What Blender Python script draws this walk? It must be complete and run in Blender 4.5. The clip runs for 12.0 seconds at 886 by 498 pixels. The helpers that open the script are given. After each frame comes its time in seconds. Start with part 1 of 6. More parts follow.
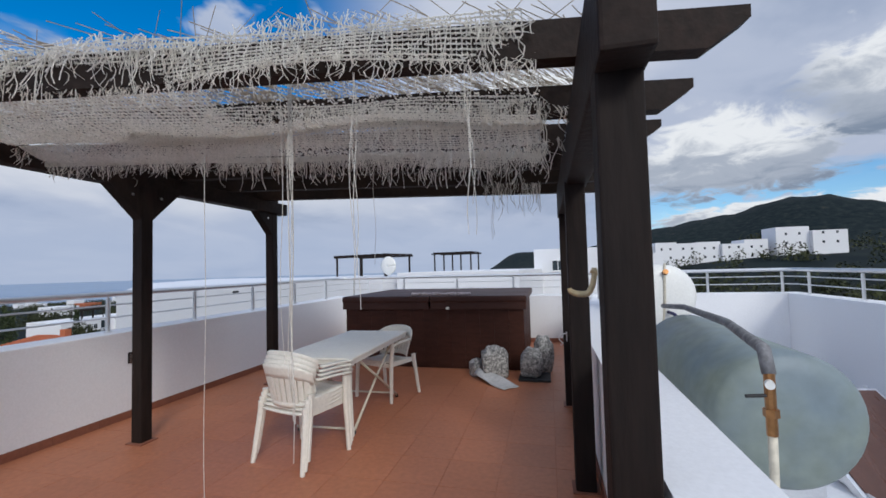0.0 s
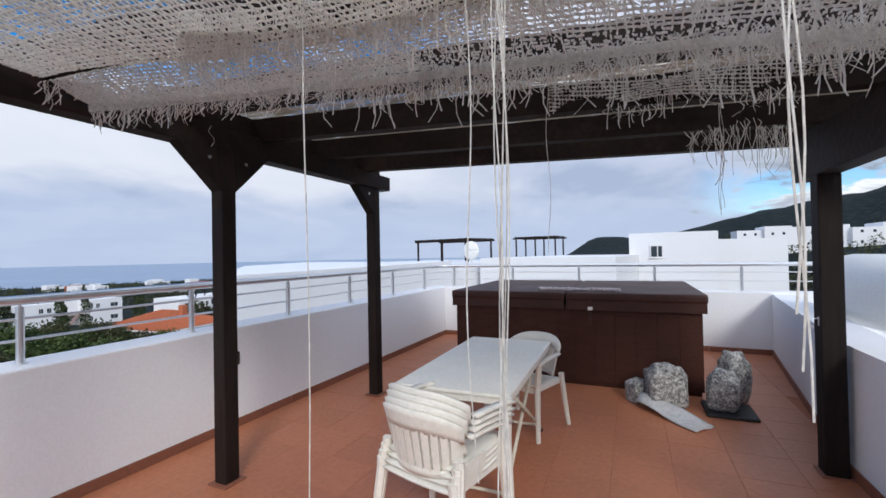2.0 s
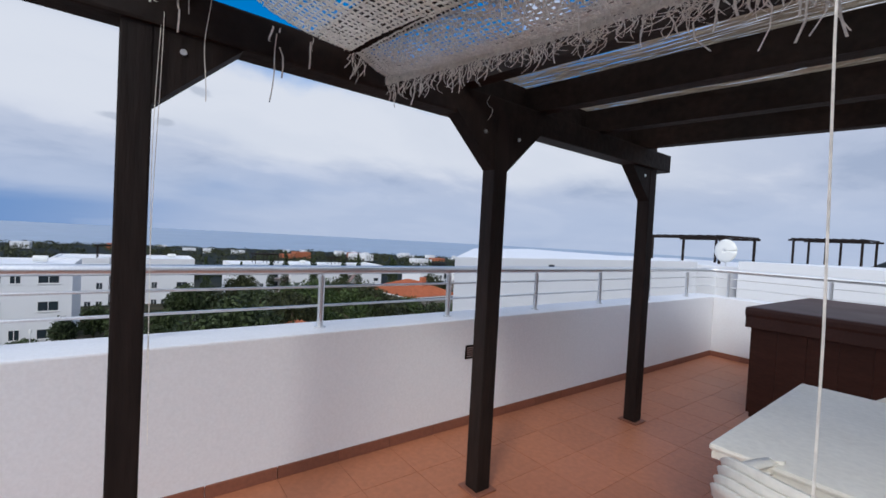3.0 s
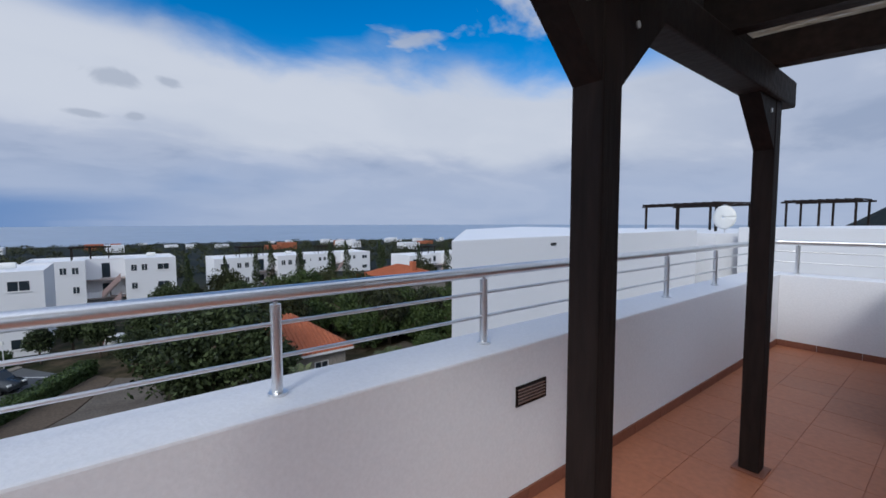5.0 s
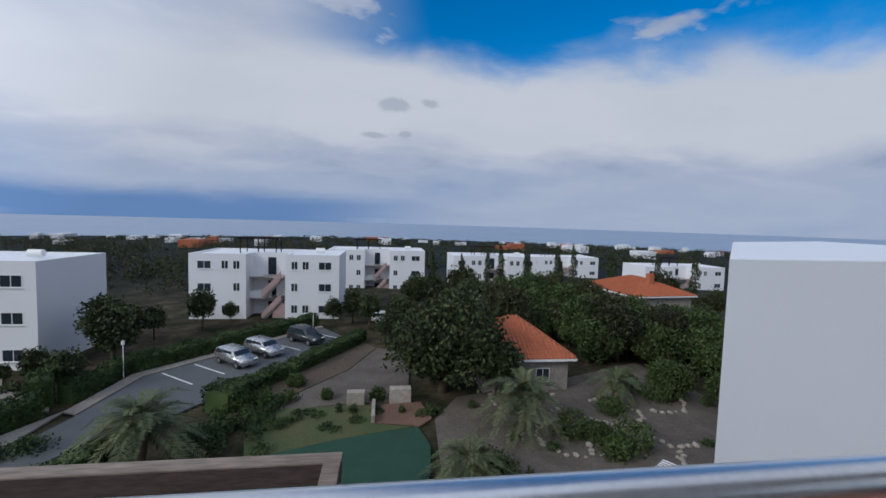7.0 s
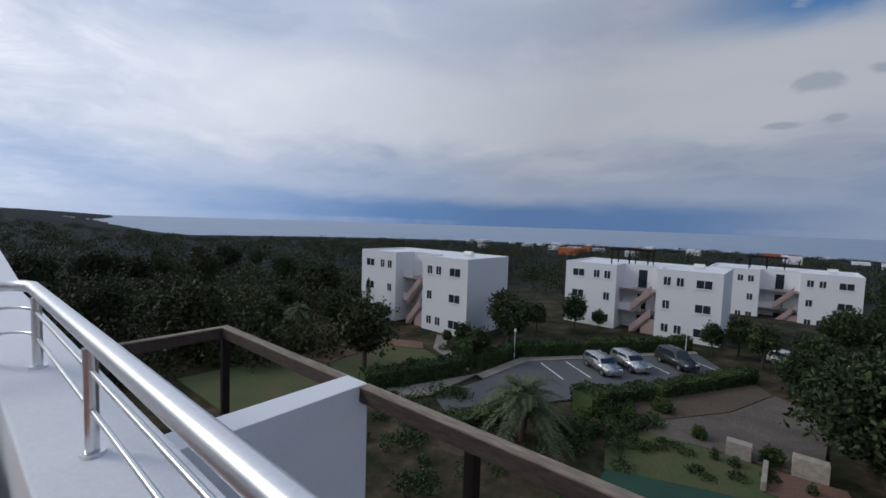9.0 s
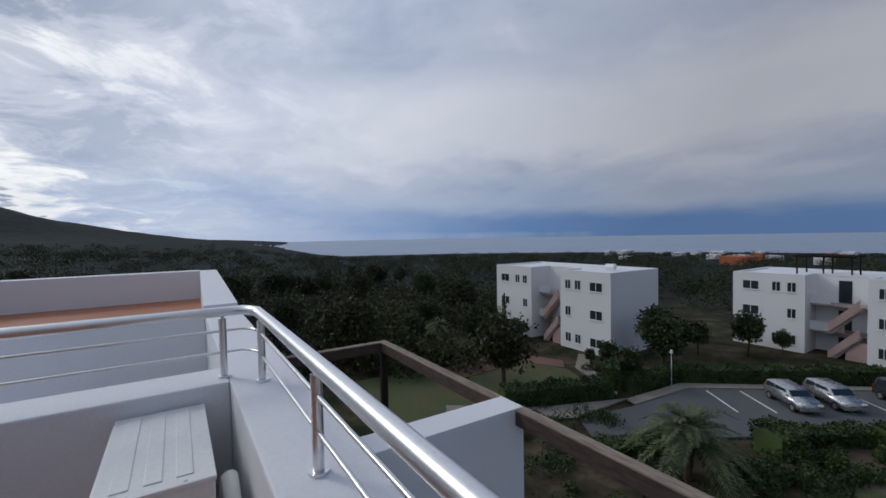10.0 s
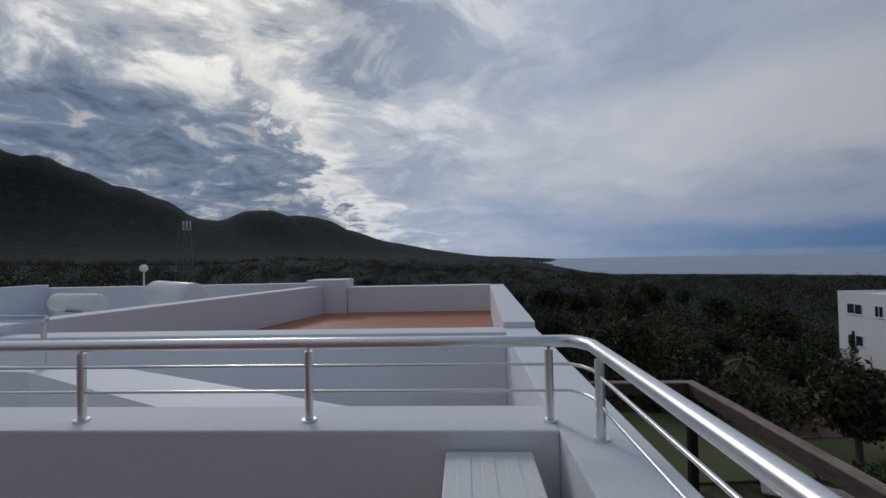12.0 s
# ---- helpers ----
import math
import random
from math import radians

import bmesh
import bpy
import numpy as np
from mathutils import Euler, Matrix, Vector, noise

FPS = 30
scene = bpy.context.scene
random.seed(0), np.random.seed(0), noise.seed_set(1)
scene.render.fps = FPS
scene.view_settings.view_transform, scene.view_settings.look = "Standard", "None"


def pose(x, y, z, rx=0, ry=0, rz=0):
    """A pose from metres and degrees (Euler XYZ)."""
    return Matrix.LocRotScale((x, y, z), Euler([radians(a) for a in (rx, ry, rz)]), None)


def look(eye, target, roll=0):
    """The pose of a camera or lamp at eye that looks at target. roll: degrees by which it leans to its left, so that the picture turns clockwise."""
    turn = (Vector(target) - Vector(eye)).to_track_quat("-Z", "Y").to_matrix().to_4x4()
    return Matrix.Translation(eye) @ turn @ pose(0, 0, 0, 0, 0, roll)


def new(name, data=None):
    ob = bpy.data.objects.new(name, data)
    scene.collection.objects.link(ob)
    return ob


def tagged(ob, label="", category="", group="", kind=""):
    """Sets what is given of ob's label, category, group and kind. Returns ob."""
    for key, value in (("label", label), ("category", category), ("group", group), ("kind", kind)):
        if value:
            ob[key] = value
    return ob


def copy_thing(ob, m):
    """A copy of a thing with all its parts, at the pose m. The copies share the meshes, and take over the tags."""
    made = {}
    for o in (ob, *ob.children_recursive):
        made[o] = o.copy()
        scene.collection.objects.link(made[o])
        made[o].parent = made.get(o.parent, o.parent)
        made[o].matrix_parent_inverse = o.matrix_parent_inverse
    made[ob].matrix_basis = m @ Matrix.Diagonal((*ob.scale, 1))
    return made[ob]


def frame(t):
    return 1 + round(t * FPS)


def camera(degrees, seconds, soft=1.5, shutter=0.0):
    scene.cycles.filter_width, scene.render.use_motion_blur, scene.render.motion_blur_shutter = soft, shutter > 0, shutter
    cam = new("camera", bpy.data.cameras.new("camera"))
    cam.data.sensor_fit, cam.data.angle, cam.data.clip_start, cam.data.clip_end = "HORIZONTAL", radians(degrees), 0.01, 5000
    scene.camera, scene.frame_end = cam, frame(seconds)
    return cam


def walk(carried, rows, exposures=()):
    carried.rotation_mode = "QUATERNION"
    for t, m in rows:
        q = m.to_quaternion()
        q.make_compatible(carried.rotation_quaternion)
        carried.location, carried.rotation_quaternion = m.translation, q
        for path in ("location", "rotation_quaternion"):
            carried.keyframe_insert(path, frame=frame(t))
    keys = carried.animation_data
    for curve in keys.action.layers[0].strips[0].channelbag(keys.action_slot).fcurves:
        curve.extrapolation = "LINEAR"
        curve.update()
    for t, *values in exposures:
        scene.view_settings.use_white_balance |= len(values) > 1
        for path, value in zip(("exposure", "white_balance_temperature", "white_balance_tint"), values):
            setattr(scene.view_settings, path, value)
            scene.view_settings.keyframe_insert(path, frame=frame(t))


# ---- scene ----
cam = camera(93.1, 12.0, soft=1.6)
PATH = [
    (0, (4.437, -3.394, 1.469), (3.954, -1.456, 1.558), -1.5),
    (0.5, (4.125, -3.181, 1.515), (3.689, -1.23, 1.587), 0.3),
    (1, (3.925, -2.876, 1.498), (3.502, -0.922, 1.551), 0.5),
    (1.5, (3.759, -2.544, 1.514), (3.173, -0.632, 1.551), -0.5),
    (2, (3.438, -2.383, 1.519), (2.616, -0.56, 1.543), -1.1),
    (2.5, (3.117, -2.243, 1.52), (1.953, -0.616, 1.528), 0.3),
    (3, (2.796, -2.152, 1.543), (1.189, -0.962, 1.494), 3.1),
    (3.1, (2.736, -2.162, 1.545), (1.089, -1.029, 1.483), 2.5),
    (5, (1.642, -1.579, 1.561), (0.076, -0.343, 1.427), -0.1),
    (5.5, (1.299, -1.47, 1.597), (-0.378, -0.387, 1.466), -1.2),
    (6, (0.973, -1.34, 1.601), (-0.875, -0.584, 1.481), 0.4),
    (6.5, (0.743, -1.333, 1.605), (-1.192, -0.84, 1.476), 1.6),
    (7.1, (0.430, -1.402, 1.625), (-1.556, -1.208, 1.491), 1.5),
    (7.5, (0.381, -1.554, 1.635), (-1.588, -1.879, 1.494), 0.1),
    (9.3, (0.297, -1.603, 1.692), (-1.105, -3.024, 1.575), 0.9),
    (9.5, (0.319, -1.666, 1.687), (-0.968, -3.194, 1.59), -0.2),
    (10, (0.398, -1.826, 1.723), (-0.673, -3.513, 1.656), -1.1),
    (10.5, (0.459, -1.976, 1.72), (-0.435, -3.765, 1.678), -1.1),
    (11, (0.481, -2.122, 1.745), (-0.111, -4.032, 1.736), -1.5),
    (11.5, (0.492, -2.332, 1.745), (0.154, -4.303, 1.762), -1.5),
    (12, (0.59, -2.542, 1.715), (0.69, -4.539, 1.753), -1.2),
]
walk(cam, [(t, look(eye, target, roll)) for t, eye, target, roll in PATH],
     exposures=[(0, 0.02, 6300, 8.5), (1.5, 0.37, 6300, 8.5), (3, 0.14, 6250, 8.5), (5, -0.08, 6100, 8.5), (7.5, -0.28, 6200, 8.5), (9.5, -0.66, 6300, 8.5), (10.5, -0.85, 6350, 8.5), (12, -1.14, 6400, 8.5)])

# ---- world and sun ----
SUN_AZ, SUN_EL = 212.0, 32.0          # azimuth counted from +y towards -x
SUN_DIR = Vector((-math.sin(radians(SUN_AZ)) * math.cos(radians(SUN_EL)),
                  math.cos(radians(SUN_AZ)) * math.cos(radians(SUN_EL)), math.sin(radians(SUN_EL))))


def make_world():
    w = bpy.data.worlds.new("sky")
    scene.world = w
    w.use_nodes = True
    nt = w.node_tree
    N, L = nt.nodes, nt.links
    N.clear()
    out = N.new("ShaderNodeOutputWorld")
    sky = N.new("ShaderNodeTexSky")
    sky.sky_type, sky.sun_disc = "NISHITA", False
    sky.sun_elevation = radians(SUN_EL)
    sky.sun_rotation = math.atan2(SUN_DIR.x, SUN_DIR.y)
    sky.air_density, sky.dust_density, sky.ozone_density = 1.0, 0.2, 4.0
    clear = N.new("ShaderNodeBackground")
    clear.inputs[1].default_value = 0.14
    deep = N.new("ShaderNodeHueSaturation")
    deep.inputs["Saturation"].default_value = 1.4
    L.new(sky.outputs[0], deep.inputs["Color"])
    L.new(deep.outputs[0], clear.inputs[0])
    tc = N.new("ShaderNodeTexCoord")
    sep = N.new("ShaderNodeSeparateXYZ")
    L.new(tc.outputs["Generated"], sep.inputs[0])

    def math_node(op, a, b=None, clamp=False):
        n = N.new("ShaderNodeMath")
        n.operation, n.use_clamp = op, clamp
        for k, v in enumerate((a, b)):
            if v is None:
                continue
            if isinstance(v, (int, float)):
                n.inputs[k].default_value = v
            else:
                L.new(v, n.inputs[k])
        return n.outputs[0]

    up = math_node("MAXIMUM", sep.outputs[2], 0.0)
    den = math_node("ADD", up, 0.22)
    px, py = math_node("DIVIDE", sep.outputs[0], den), math_node("DIVIDE", sep.outputs[1], den)
    comb = N.new("ShaderNodeCombineXYZ")
    L.new(px, comb.inputs[0]), L.new(py, comb.inputs[1])
    comb.inputs[2].default_value = 3.7

    def noise_node(scale, detail, rough, distort=0.0, stretch=(1, 1, 1), shift=(0, 0, 0)):
        mp = N.new("ShaderNodeMapping")
        mp.inputs["Scale"].default_value, mp.inputs["Location"].default_value = stretch, shift
        L.new(comb.outputs[0], mp.inputs[0])
        n = N.new("ShaderNodeTexNoise")
        n.inputs["Scale"].default_value, n.inputs["Detail"].default_value = scale, detail
        n.inputs["Roughness"].default_value, n.inputs["Distortion"].default_value = rough, distort
        L.new(mp.outputs[0], n.inputs["Vector"])
        return n.outputs[0]

    def ramp(val, stops):
        r = N.new("ShaderNodeValToRGB")
        r.color_ramp.interpolation = "EASE"
        while len(r.color_ramp.elements) < len(stops):
            r.color_ramp.elements.new(0.5)
        for e, (p, c) in zip(r.color_ramp.elements, stops):
            e.position, e.color = p, (*c, 1)
        L.new(val, r.inputs[0])
        return r.outputs[0]

    def blend(fac, a, b):
        m = N.new("ShaderNodeMix")
        m.data_type = "RGBA"
        for k, v in ((0, fac), (6, a), (7, b)):
            if isinstance(v, tuple):
                m.inputs[k].default_value = (*v, 1)
            elif isinstance(v, (int, float)):
                m.inputs[k].default_value = v
            else:
                L.new(v, m.inputs[k])
        return m.outputs[2]

    large = noise_node(0.75, 4, 0.5, 0.3, (1.0, 0.8, 1), (1.4, 0.4, 0))
    fine = noise_node(2.6, 8, 0.55, 0.3, (1, 0.8, 1), (0.3, 2.1, 0))
    dot = N.new("ShaderNodeVectorMath")
    dot.operation = "DOT_PRODUCT"
    L.new(tc.outputs["Generated"], dot.inputs[0])
    dot.inputs[1].default_value = SUN_DIR
    facing = dot.outputs["Value"]
    def soft(v, a, b):
        n = N.new("ShaderNodeMapRange")
        n.interpolation_type = "SMOOTHSTEP"
        n.inputs[1].default_value, n.inputs[2].default_value = a, b
        L.new(v, n.inputs[0])
        return n.outputs[0]

    def inv(v):
        return math_node("SUBTRACT", 1.0, v)

    def times(*vs):
        r = vs[0]
        for v in vs[1:]:
            r = math_node("MULTIPLY", r, v)
        return r

    def wobble(v, noise, amount):
        return math_node("ADD", v, math_node("MULTIPLY", math_node("SUBTRACT", noise, 0.5), amount))

    def scaled(col, k):
        n = N.new("ShaderNodeVectorMath")
        n.operation = "SCALE"
        if isinstance(col, tuple):
            n.inputs[0].default_value = col
        else:
            L.new(col, n.inputs[0])
        L.new(k, n.inputs["Scale"])
        return n.outputs[0]

    # compass angle (counted from +y towards -x) and height of the direction, in degrees
    az = math_node("ADD", math_node("MULTIPLY", math_node("ARCTAN2", math_node("MULTIPLY", sep.outputs[1], -1.0), math_node("MULTIPLY", sep.outputs[0], -1.0)), 57.2958), 90.0)
    el = math_node("MULTIPLY", math_node("ARCSINE", up), 57.2958)
    curl = noise_node(4.5, 9, 0.6, 0.5, (1, 1, 1), (4.4, 1.7, 0))
    # open blue sky high over the sea, with small torn puffs
    el_blue = wobble(wobble(math_node("ADD", el, math_node("MULTIPLY", az, -0.05)), large, 16.0), fine, 9.0)
    blue = times(soft(el_blue, 12.5, 18.5), soft(az, 12, 34), inv(soft(wobble(az, large, 30.0), 84, 108)))
    low_gap = times(soft(wobble(el, fine, 9.0), 3.5, 5.5), inv(soft(wobble(el, fine, 9.0), 7.5, 10.0)), inv(soft(az, -16, -4)), soft(az, -60, -40))
    blue = math_node("MAXIMUM", blue, math_node("MULTIPLY", low_gap, 0.75))
    puffs = ramp(noise_node(3.4, 5, 0.5, 0.2, (1, 0.7, 1), (0.9, 3.3, 0)), [(0.56, (0, 0, 0)), (0.66, (0.9, 0.9, 0.9))])
    mask = math_node("MAXIMUM", inv(blue), puffs)
    # lilac stratus, brighter towards the sun
    gain = math_node("MULTIPLY_ADD", math_node("MAXIMUM", facing, 0.0), 1.15)
    gain.node.inputs[2].default_value = 1.0
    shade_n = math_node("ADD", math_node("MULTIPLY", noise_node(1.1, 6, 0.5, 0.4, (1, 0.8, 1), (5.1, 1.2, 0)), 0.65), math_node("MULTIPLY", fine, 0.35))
    tone = ramp(shade_n, [(0.36, (0.36, 0.42, 0.56)), (0.47, (0.47, 0.52, 0.65)), (0.60, (0.60, 0.63, 0.73))])
    # white bank above the sea and the bluish veil below it
    el_band = wobble(wobble(el, large, 12.0), fine, 4.0)
    band = times(soft(el_band, 6.5, 11.0), inv(soft(el_band, 16.0, 23.0)), soft(az, 8, 40), inv(soft(az, 150, 185)))
    tone = blend(math_node("MULTIPLY", band, 0.75), tone, (0.70, 0.72, 0.78))
    streak = noise_node(0.9, 5, 0.5, 0.0, (0.25, 0.25, 1), (0, 0, 0))
    veil_col = ramp(streak, [(0.42, (0.24, 0.36, 0.60)), (0.56, (0.42, 0.49, 0.65))])
    veil = times(inv(soft(wobble(el, streak, 6.0), 3.5, 9.5)), 0.8)
    tone = blend(veil, tone, veil_col)
    el_rain = wobble(wobble(el, streak, 4.0), fine, 1.2)
    rain = times(soft(el_rain, -0.6, 0.5), inv(soft(el_rain, 1.8, 4.2)), soft(az, 74, 104), inv(soft(az, 134, 168)), 0.8)
    tone = blend(rain, tone, (0.085, 0.22, 0.50))
    tone = scaled(tone, gain)
    # heaped white cloud with a grey base over the hills inland
    for az0, el0, ra, re in ((-20.0, 11.5, 13.0, 6.0), (-38.0, 17.0, 13.0, 7.0), (2.0, 20.0, 12.0, 5.0), (-30.0, 4.5, 22.0, 2.6)):
        dx, dy = math_node("DIVIDE", math_node("SUBTRACT", az, az0), ra), math_node("DIVIDE", math_node("SUBTRACT", el, el0), re)
        d = math_node("SQRT", math_node("ADD", math_node("MULTIPLY", dx, dx), math_node("MULTIPLY", dy, dy)))
        heap = inv(soft(wobble(d, curl, 1.7), 0.62, 0.95))
        body = ramp(wobble(math_node("MULTIPLY_ADD", dy, 0.35), curl, 0.9), [(0.10, (0.22, 0.27, 0.36)), (0.42, (0.42, 0.46, 0.54)), (0.68, (0.85, 0.86, 0.88))])
        tone = blend(heap, tone, body)
        mask = math_node("MAXIMUM", mask, heap)
    # small grey wisps in front of the white bank
    for az0, el0, ra, re in ((88.8, 14.9, 3.2, 1.3), (84.3, 15.2, 2.0, 0.9), (87.4, 11.3, 1.4, 0.7), (91.5, 11.0, 2.2, 0.5)):
        dx, dy = math_node("DIVIDE", math_node("SUBTRACT", az, az0), ra), math_node("DIVIDE", math_node("SUBTRACT", el, el0), re)
        d = math_node("SQRT", math_node("ADD", math_node("MULTIPLY", dx, dx), math_node("MULTIPLY", dy, dy)))
        tone = blend(math_node("MULTIPLY", inv(soft(wobble(d, curl, 2.2), 0.4, 0.95)), 0.65), tone, (0.40, 0.44, 0.53))
    # torn dark bank with bright rims below the veiled sun
    torn_n = noise_node(2.6, 10, 0.62, 0.5, (1, 1, 1), (2.2, 0.7, 0))
    side = math_node("SUBTRACT", az, math_node("MULTIPLY_ADD", el, 0.75))
    side.node.inputs[1].links[0].from_node.inputs[2].default_value = 190.0
    side = wobble(wobble(side, torn_n, 34.0), curl, 16.0)
    dark_bank = times(soft(side, 0.5, 4.0), inv(soft(az, 244, 262)), inv(soft(wobble(el, torn_n, 30.0), 15.0, 27.0)))
    rim = times(soft(side, -7.0, 0.5), inv(soft(side, 1.0, 3.0)), inv(soft(el, 24, 40)))
    gaps = ramp(torn_n, [(0.38, (0.26, 0.33, 0.47)), (0.50, (1.0, 1.02, 1.06)), (0.62, (2.3, 2.2, 2.0))])
    near_sun = math_node("POWER", math_node("MAXIMUM", facing, 0.0), 7.0)
    tone = blend(math_node("MULTIPLY", near_sun, 0.85, True), tone, gaps)
    tone = blend(math_node("MULTIPLY", rim, 0.6), tone, (1.9, 1.85, 1.75))
    bank_col = ramp(curl, [(0.36, (0.17, 0.25, 0.41)), (0.52, (0.34, 0.45, 0.65)), (0.66, (0.95, 0.97, 1.02))])
    tone = blend(math_node("MULTIPLY", dark_bank, 0.92), tone, bank_col)
    cloud = N.new("ShaderNodeBackground")
    cloud.inputs[1].default_value = 0.95
    L.new(tone, cloud.inputs[0])
    mix = N.new("ShaderNodeMixShader")
    L.new(mask, mix.inputs[0])
    L.new(clear.outputs[0], mix.inputs[1]), L.new(cloud.outputs[0], mix.inputs[2])
    L.new(mix.outputs[0], out.inputs[0])


make_world()
sun = new("sun", bpy.data.lights.new("sun", "SUN"))
sun.data.energy, sun.data.angle, sun.data.color = 1.5, radians(14), (1.0, 0.96, 0.90)
sun.matrix_world = look((0, 0, 60), Vector((0, 0, 60)) - SUN_DIR)


# ---- materials ----
def material(name, colour, rough=0.6, metal=0.0, vary=0.12, scale=3.0, fine=40.0, bump=0.1, tint=None, stretch=(1, 1, 1), per_piece=0.0, spec=0.5):
    """A procedural surface: base colour with blotches and grain, relief, and a little variation from piece to piece."""
    m = bpy.data.materials.new(name)
    m.use_nodes = True
    nt = m.node_tree
    N, L = nt.nodes, nt.links
    b = N["Principled BSDF"]
    tc, mp = N.new("ShaderNodeTexCoord"), N.new("ShaderNodeMapping")
    geo = N.new("ShaderNodeNewGeometry")
    mp.inputs["Scale"].default_value = stretch
    L.new(geo.outputs["Position"], mp.inputs[0])
    n1, n2 = N.new("ShaderNodeTexNoise"), N.new("ShaderNodeTexNoise")
    n1.inputs["Scale"].default_value, n1.inputs["Detail"].default_value = scale, 4
    n2.inputs["Scale"].default_value, n2.inputs["Detail"].default_value = fine, 5
    L.new(mp.outputs[0], n1.inputs["Vector"]), L.new(mp.outputs[0], n2.inputs["Vector"])
    tint = tint or tuple(c * 0.55 for c in colour)
    a = N.new("ShaderNodeMix")
    a.data_type = "RGBA"
    r1 = N.new("ShaderNodeMapRange")
    r1.inputs[1].default_value, r1.inputs[2].default_value, r1.inputs[4].default_value = 0.35, 0.75, min(1, vary * 3)
    L.new(n1.outputs[0], r1.inputs[0])
    L.new(r1.outputs[0], a.inputs[0])
    a.inputs[6].default_value, a.inputs[7].default_value = (*colour, 1), (*tint, 1)
    h = N.new("ShaderNodeHueSaturation")
    v = N.new("ShaderNodeMapRange")
    v.inputs[1].default_value, v.inputs[2].default_value = 0.3, 0.7
    v.inputs[3].default_value, v.inputs[4].default_value = 1 - vary, 1 + vary
    L.new(n2.outputs[0], v.inputs[0])
    val = v.outputs[0]
    if per_piece:
        oi = N.new("ShaderNodeObjectInfo")
        mr = N.new("ShaderNodeMapRange")
        mr.inputs[3].default_value, mr.inputs[4].default_value = 1 - per_piece, 1 + per_piece
        L.new(oi.outputs["Random"], mr.inputs[0])
        mu = N.new("ShaderNodeMath")
        mu.operation = "MULTIPLY"
        L.new(val, mu.inputs[0]), L.new(mr.outputs[0], mu.inputs[1])
        val = mu.outputs[0]
    L.new(val, h.inputs["Value"])
    L.new(a.outputs[2], h.inputs["Color"])
    L.new(h.outputs[0], b.inputs["Base Color"])
    b.inputs["Metallic"].default_value = metal
    b.inputs["Specular IOR Level"].default_value = spec
    rr = N.new("ShaderNodeMapRange")
    rr.inputs[3].default_value, rr.inputs[4].default_value = max(0.03, rough - 0.1), min(1, rough + 0.1)
    L.new(n1.outputs[0], rr.inputs[0])
    L.new(rr.outputs[0], b.inputs["Roughness"])
    if bump:
        bp = N.new("ShaderNodeBump")
        bp.inputs["Strength"].default_value, bp.inputs["Distance"].default_value = bump, 0.02
        L.new(n2.outputs[0], bp.inputs["Height"])
        L.new(bp.outputs[0], b.inputs["Normal"])
    return m


def leaf_material(name, dark, light, rough=0.6, scale=0.5):
    """Foliage: clump-to-clump variation plus leaf-to-leaf variation, a little light through the blade."""
    m = bpy.data.materials.new(name)
    m.use_nodes = True
    N, L = m.node_tree.nodes, m.node_tree.links
    b = N["Principled BSDF"]
    geo = N.new("ShaderNodeNewGeometry")
    n = N.new("ShaderNodeTexNoise")
    n.inputs["Scale"].default_value, n.inputs["Detail"].default_value = scale, 3
    L.new(geo.outputs["Position"], n.inputs["Vector"])
    add = N.new("ShaderNodeMath")
    add.operation = "MULTIPLY_ADD"
    add.inputs[1].default_value = 0.45
    L.new(geo.outputs["Random Per Island"], add.inputs[0])
    sub = N.new("ShaderNodeMath")
    sub.operation = "SUBTRACT"
    sub.inputs[1].default_value = 0.2
    L.new(n.outputs[0], sub.inputs[0])
    L.new(sub.outputs[0], add.inputs[2])
    r = N.new("ShaderNodeValToRGB")
    r.color_ramp.elements[0].position, r.color_ramp.elements[0].color = 0.2, (*dark, 1)
    r.color_ramp.elements[1].position, r.color_ramp.elements[1].color = 0.8, (*light, 1)
    L.new(add.outputs[0], r.inputs[0])
    L.new(r.outputs[0], b.inputs["Base Color"])
    b.inputs["Roughness"].default_value = rough
    b.inputs["Specular IOR Level"].default_value = 0.2
    return m


WHITE = material("white_wall_paint", (0.76, 0.765, 0.785), 0.8, vary=0.035, scale=0.8, fine=60, bump=0.12, tint=(0.66, 0.66, 0.68))
CAP = material("white_roof_coating", (0.76, 0.775, 0.805), 0.6, vary=0.03, scale=1.6, fine=30, bump=0.08, tint=(0.68, 0.69, 0.72))
TILE = material("terracotta_tile", (0.41, 0.152, 0.074), 0.5, vary=0.10, scale=1.1, fine=25, bump=0.05, tint=(0.35, 0.125, 0.06), per_piece=0.05)
GROUT = material("tile_grout", (0.38, 0.142, 0.072), 0.9, vary=0.1)
SKIRT = material("terracotta_skirting", (0.23, 0.085, 0.05), 0.6, vary=0.1, per_piece=0.08)
DARKWOOD = material("dark_stained_wood", (0.010, 0.0065, 0.0055), 0.7, spec=0.2, vary=0.3, scale=2, fine=30, bump=0.25, stretch=(1, 1, 0.15), tint=(0.022, 0.013, 0.010))
BEAMWOOD = material("dark_stained_beam", (0.012, 0.0075, 0.006), 0.7, spec=0.2, vary=0.3, scale=2, fine=24, bump=0.25, tint=(0.026, 0.015, 0.011))
TUBWOOD = material("brown_cabinet_panel", (0.052, 0.0165, 0.0095), 0.6, spec=0.25, vary=0.2, scale=3, fine=22, bump=0.1, stretch=(1, 1, 6), per_piece=0.06)
COVER = material("brown_vinyl_cover", (0.050, 0.018, 0.012), 0.55, spec=0.3, vary=0.15, scale=2, fine=50, bump=0.06)
STEEL = material("brushed_steel", (0.78, 0.78, 0.78), 0.34, metal=1.0, vary=0.05, scale=4, fine=70, bump=0.02)
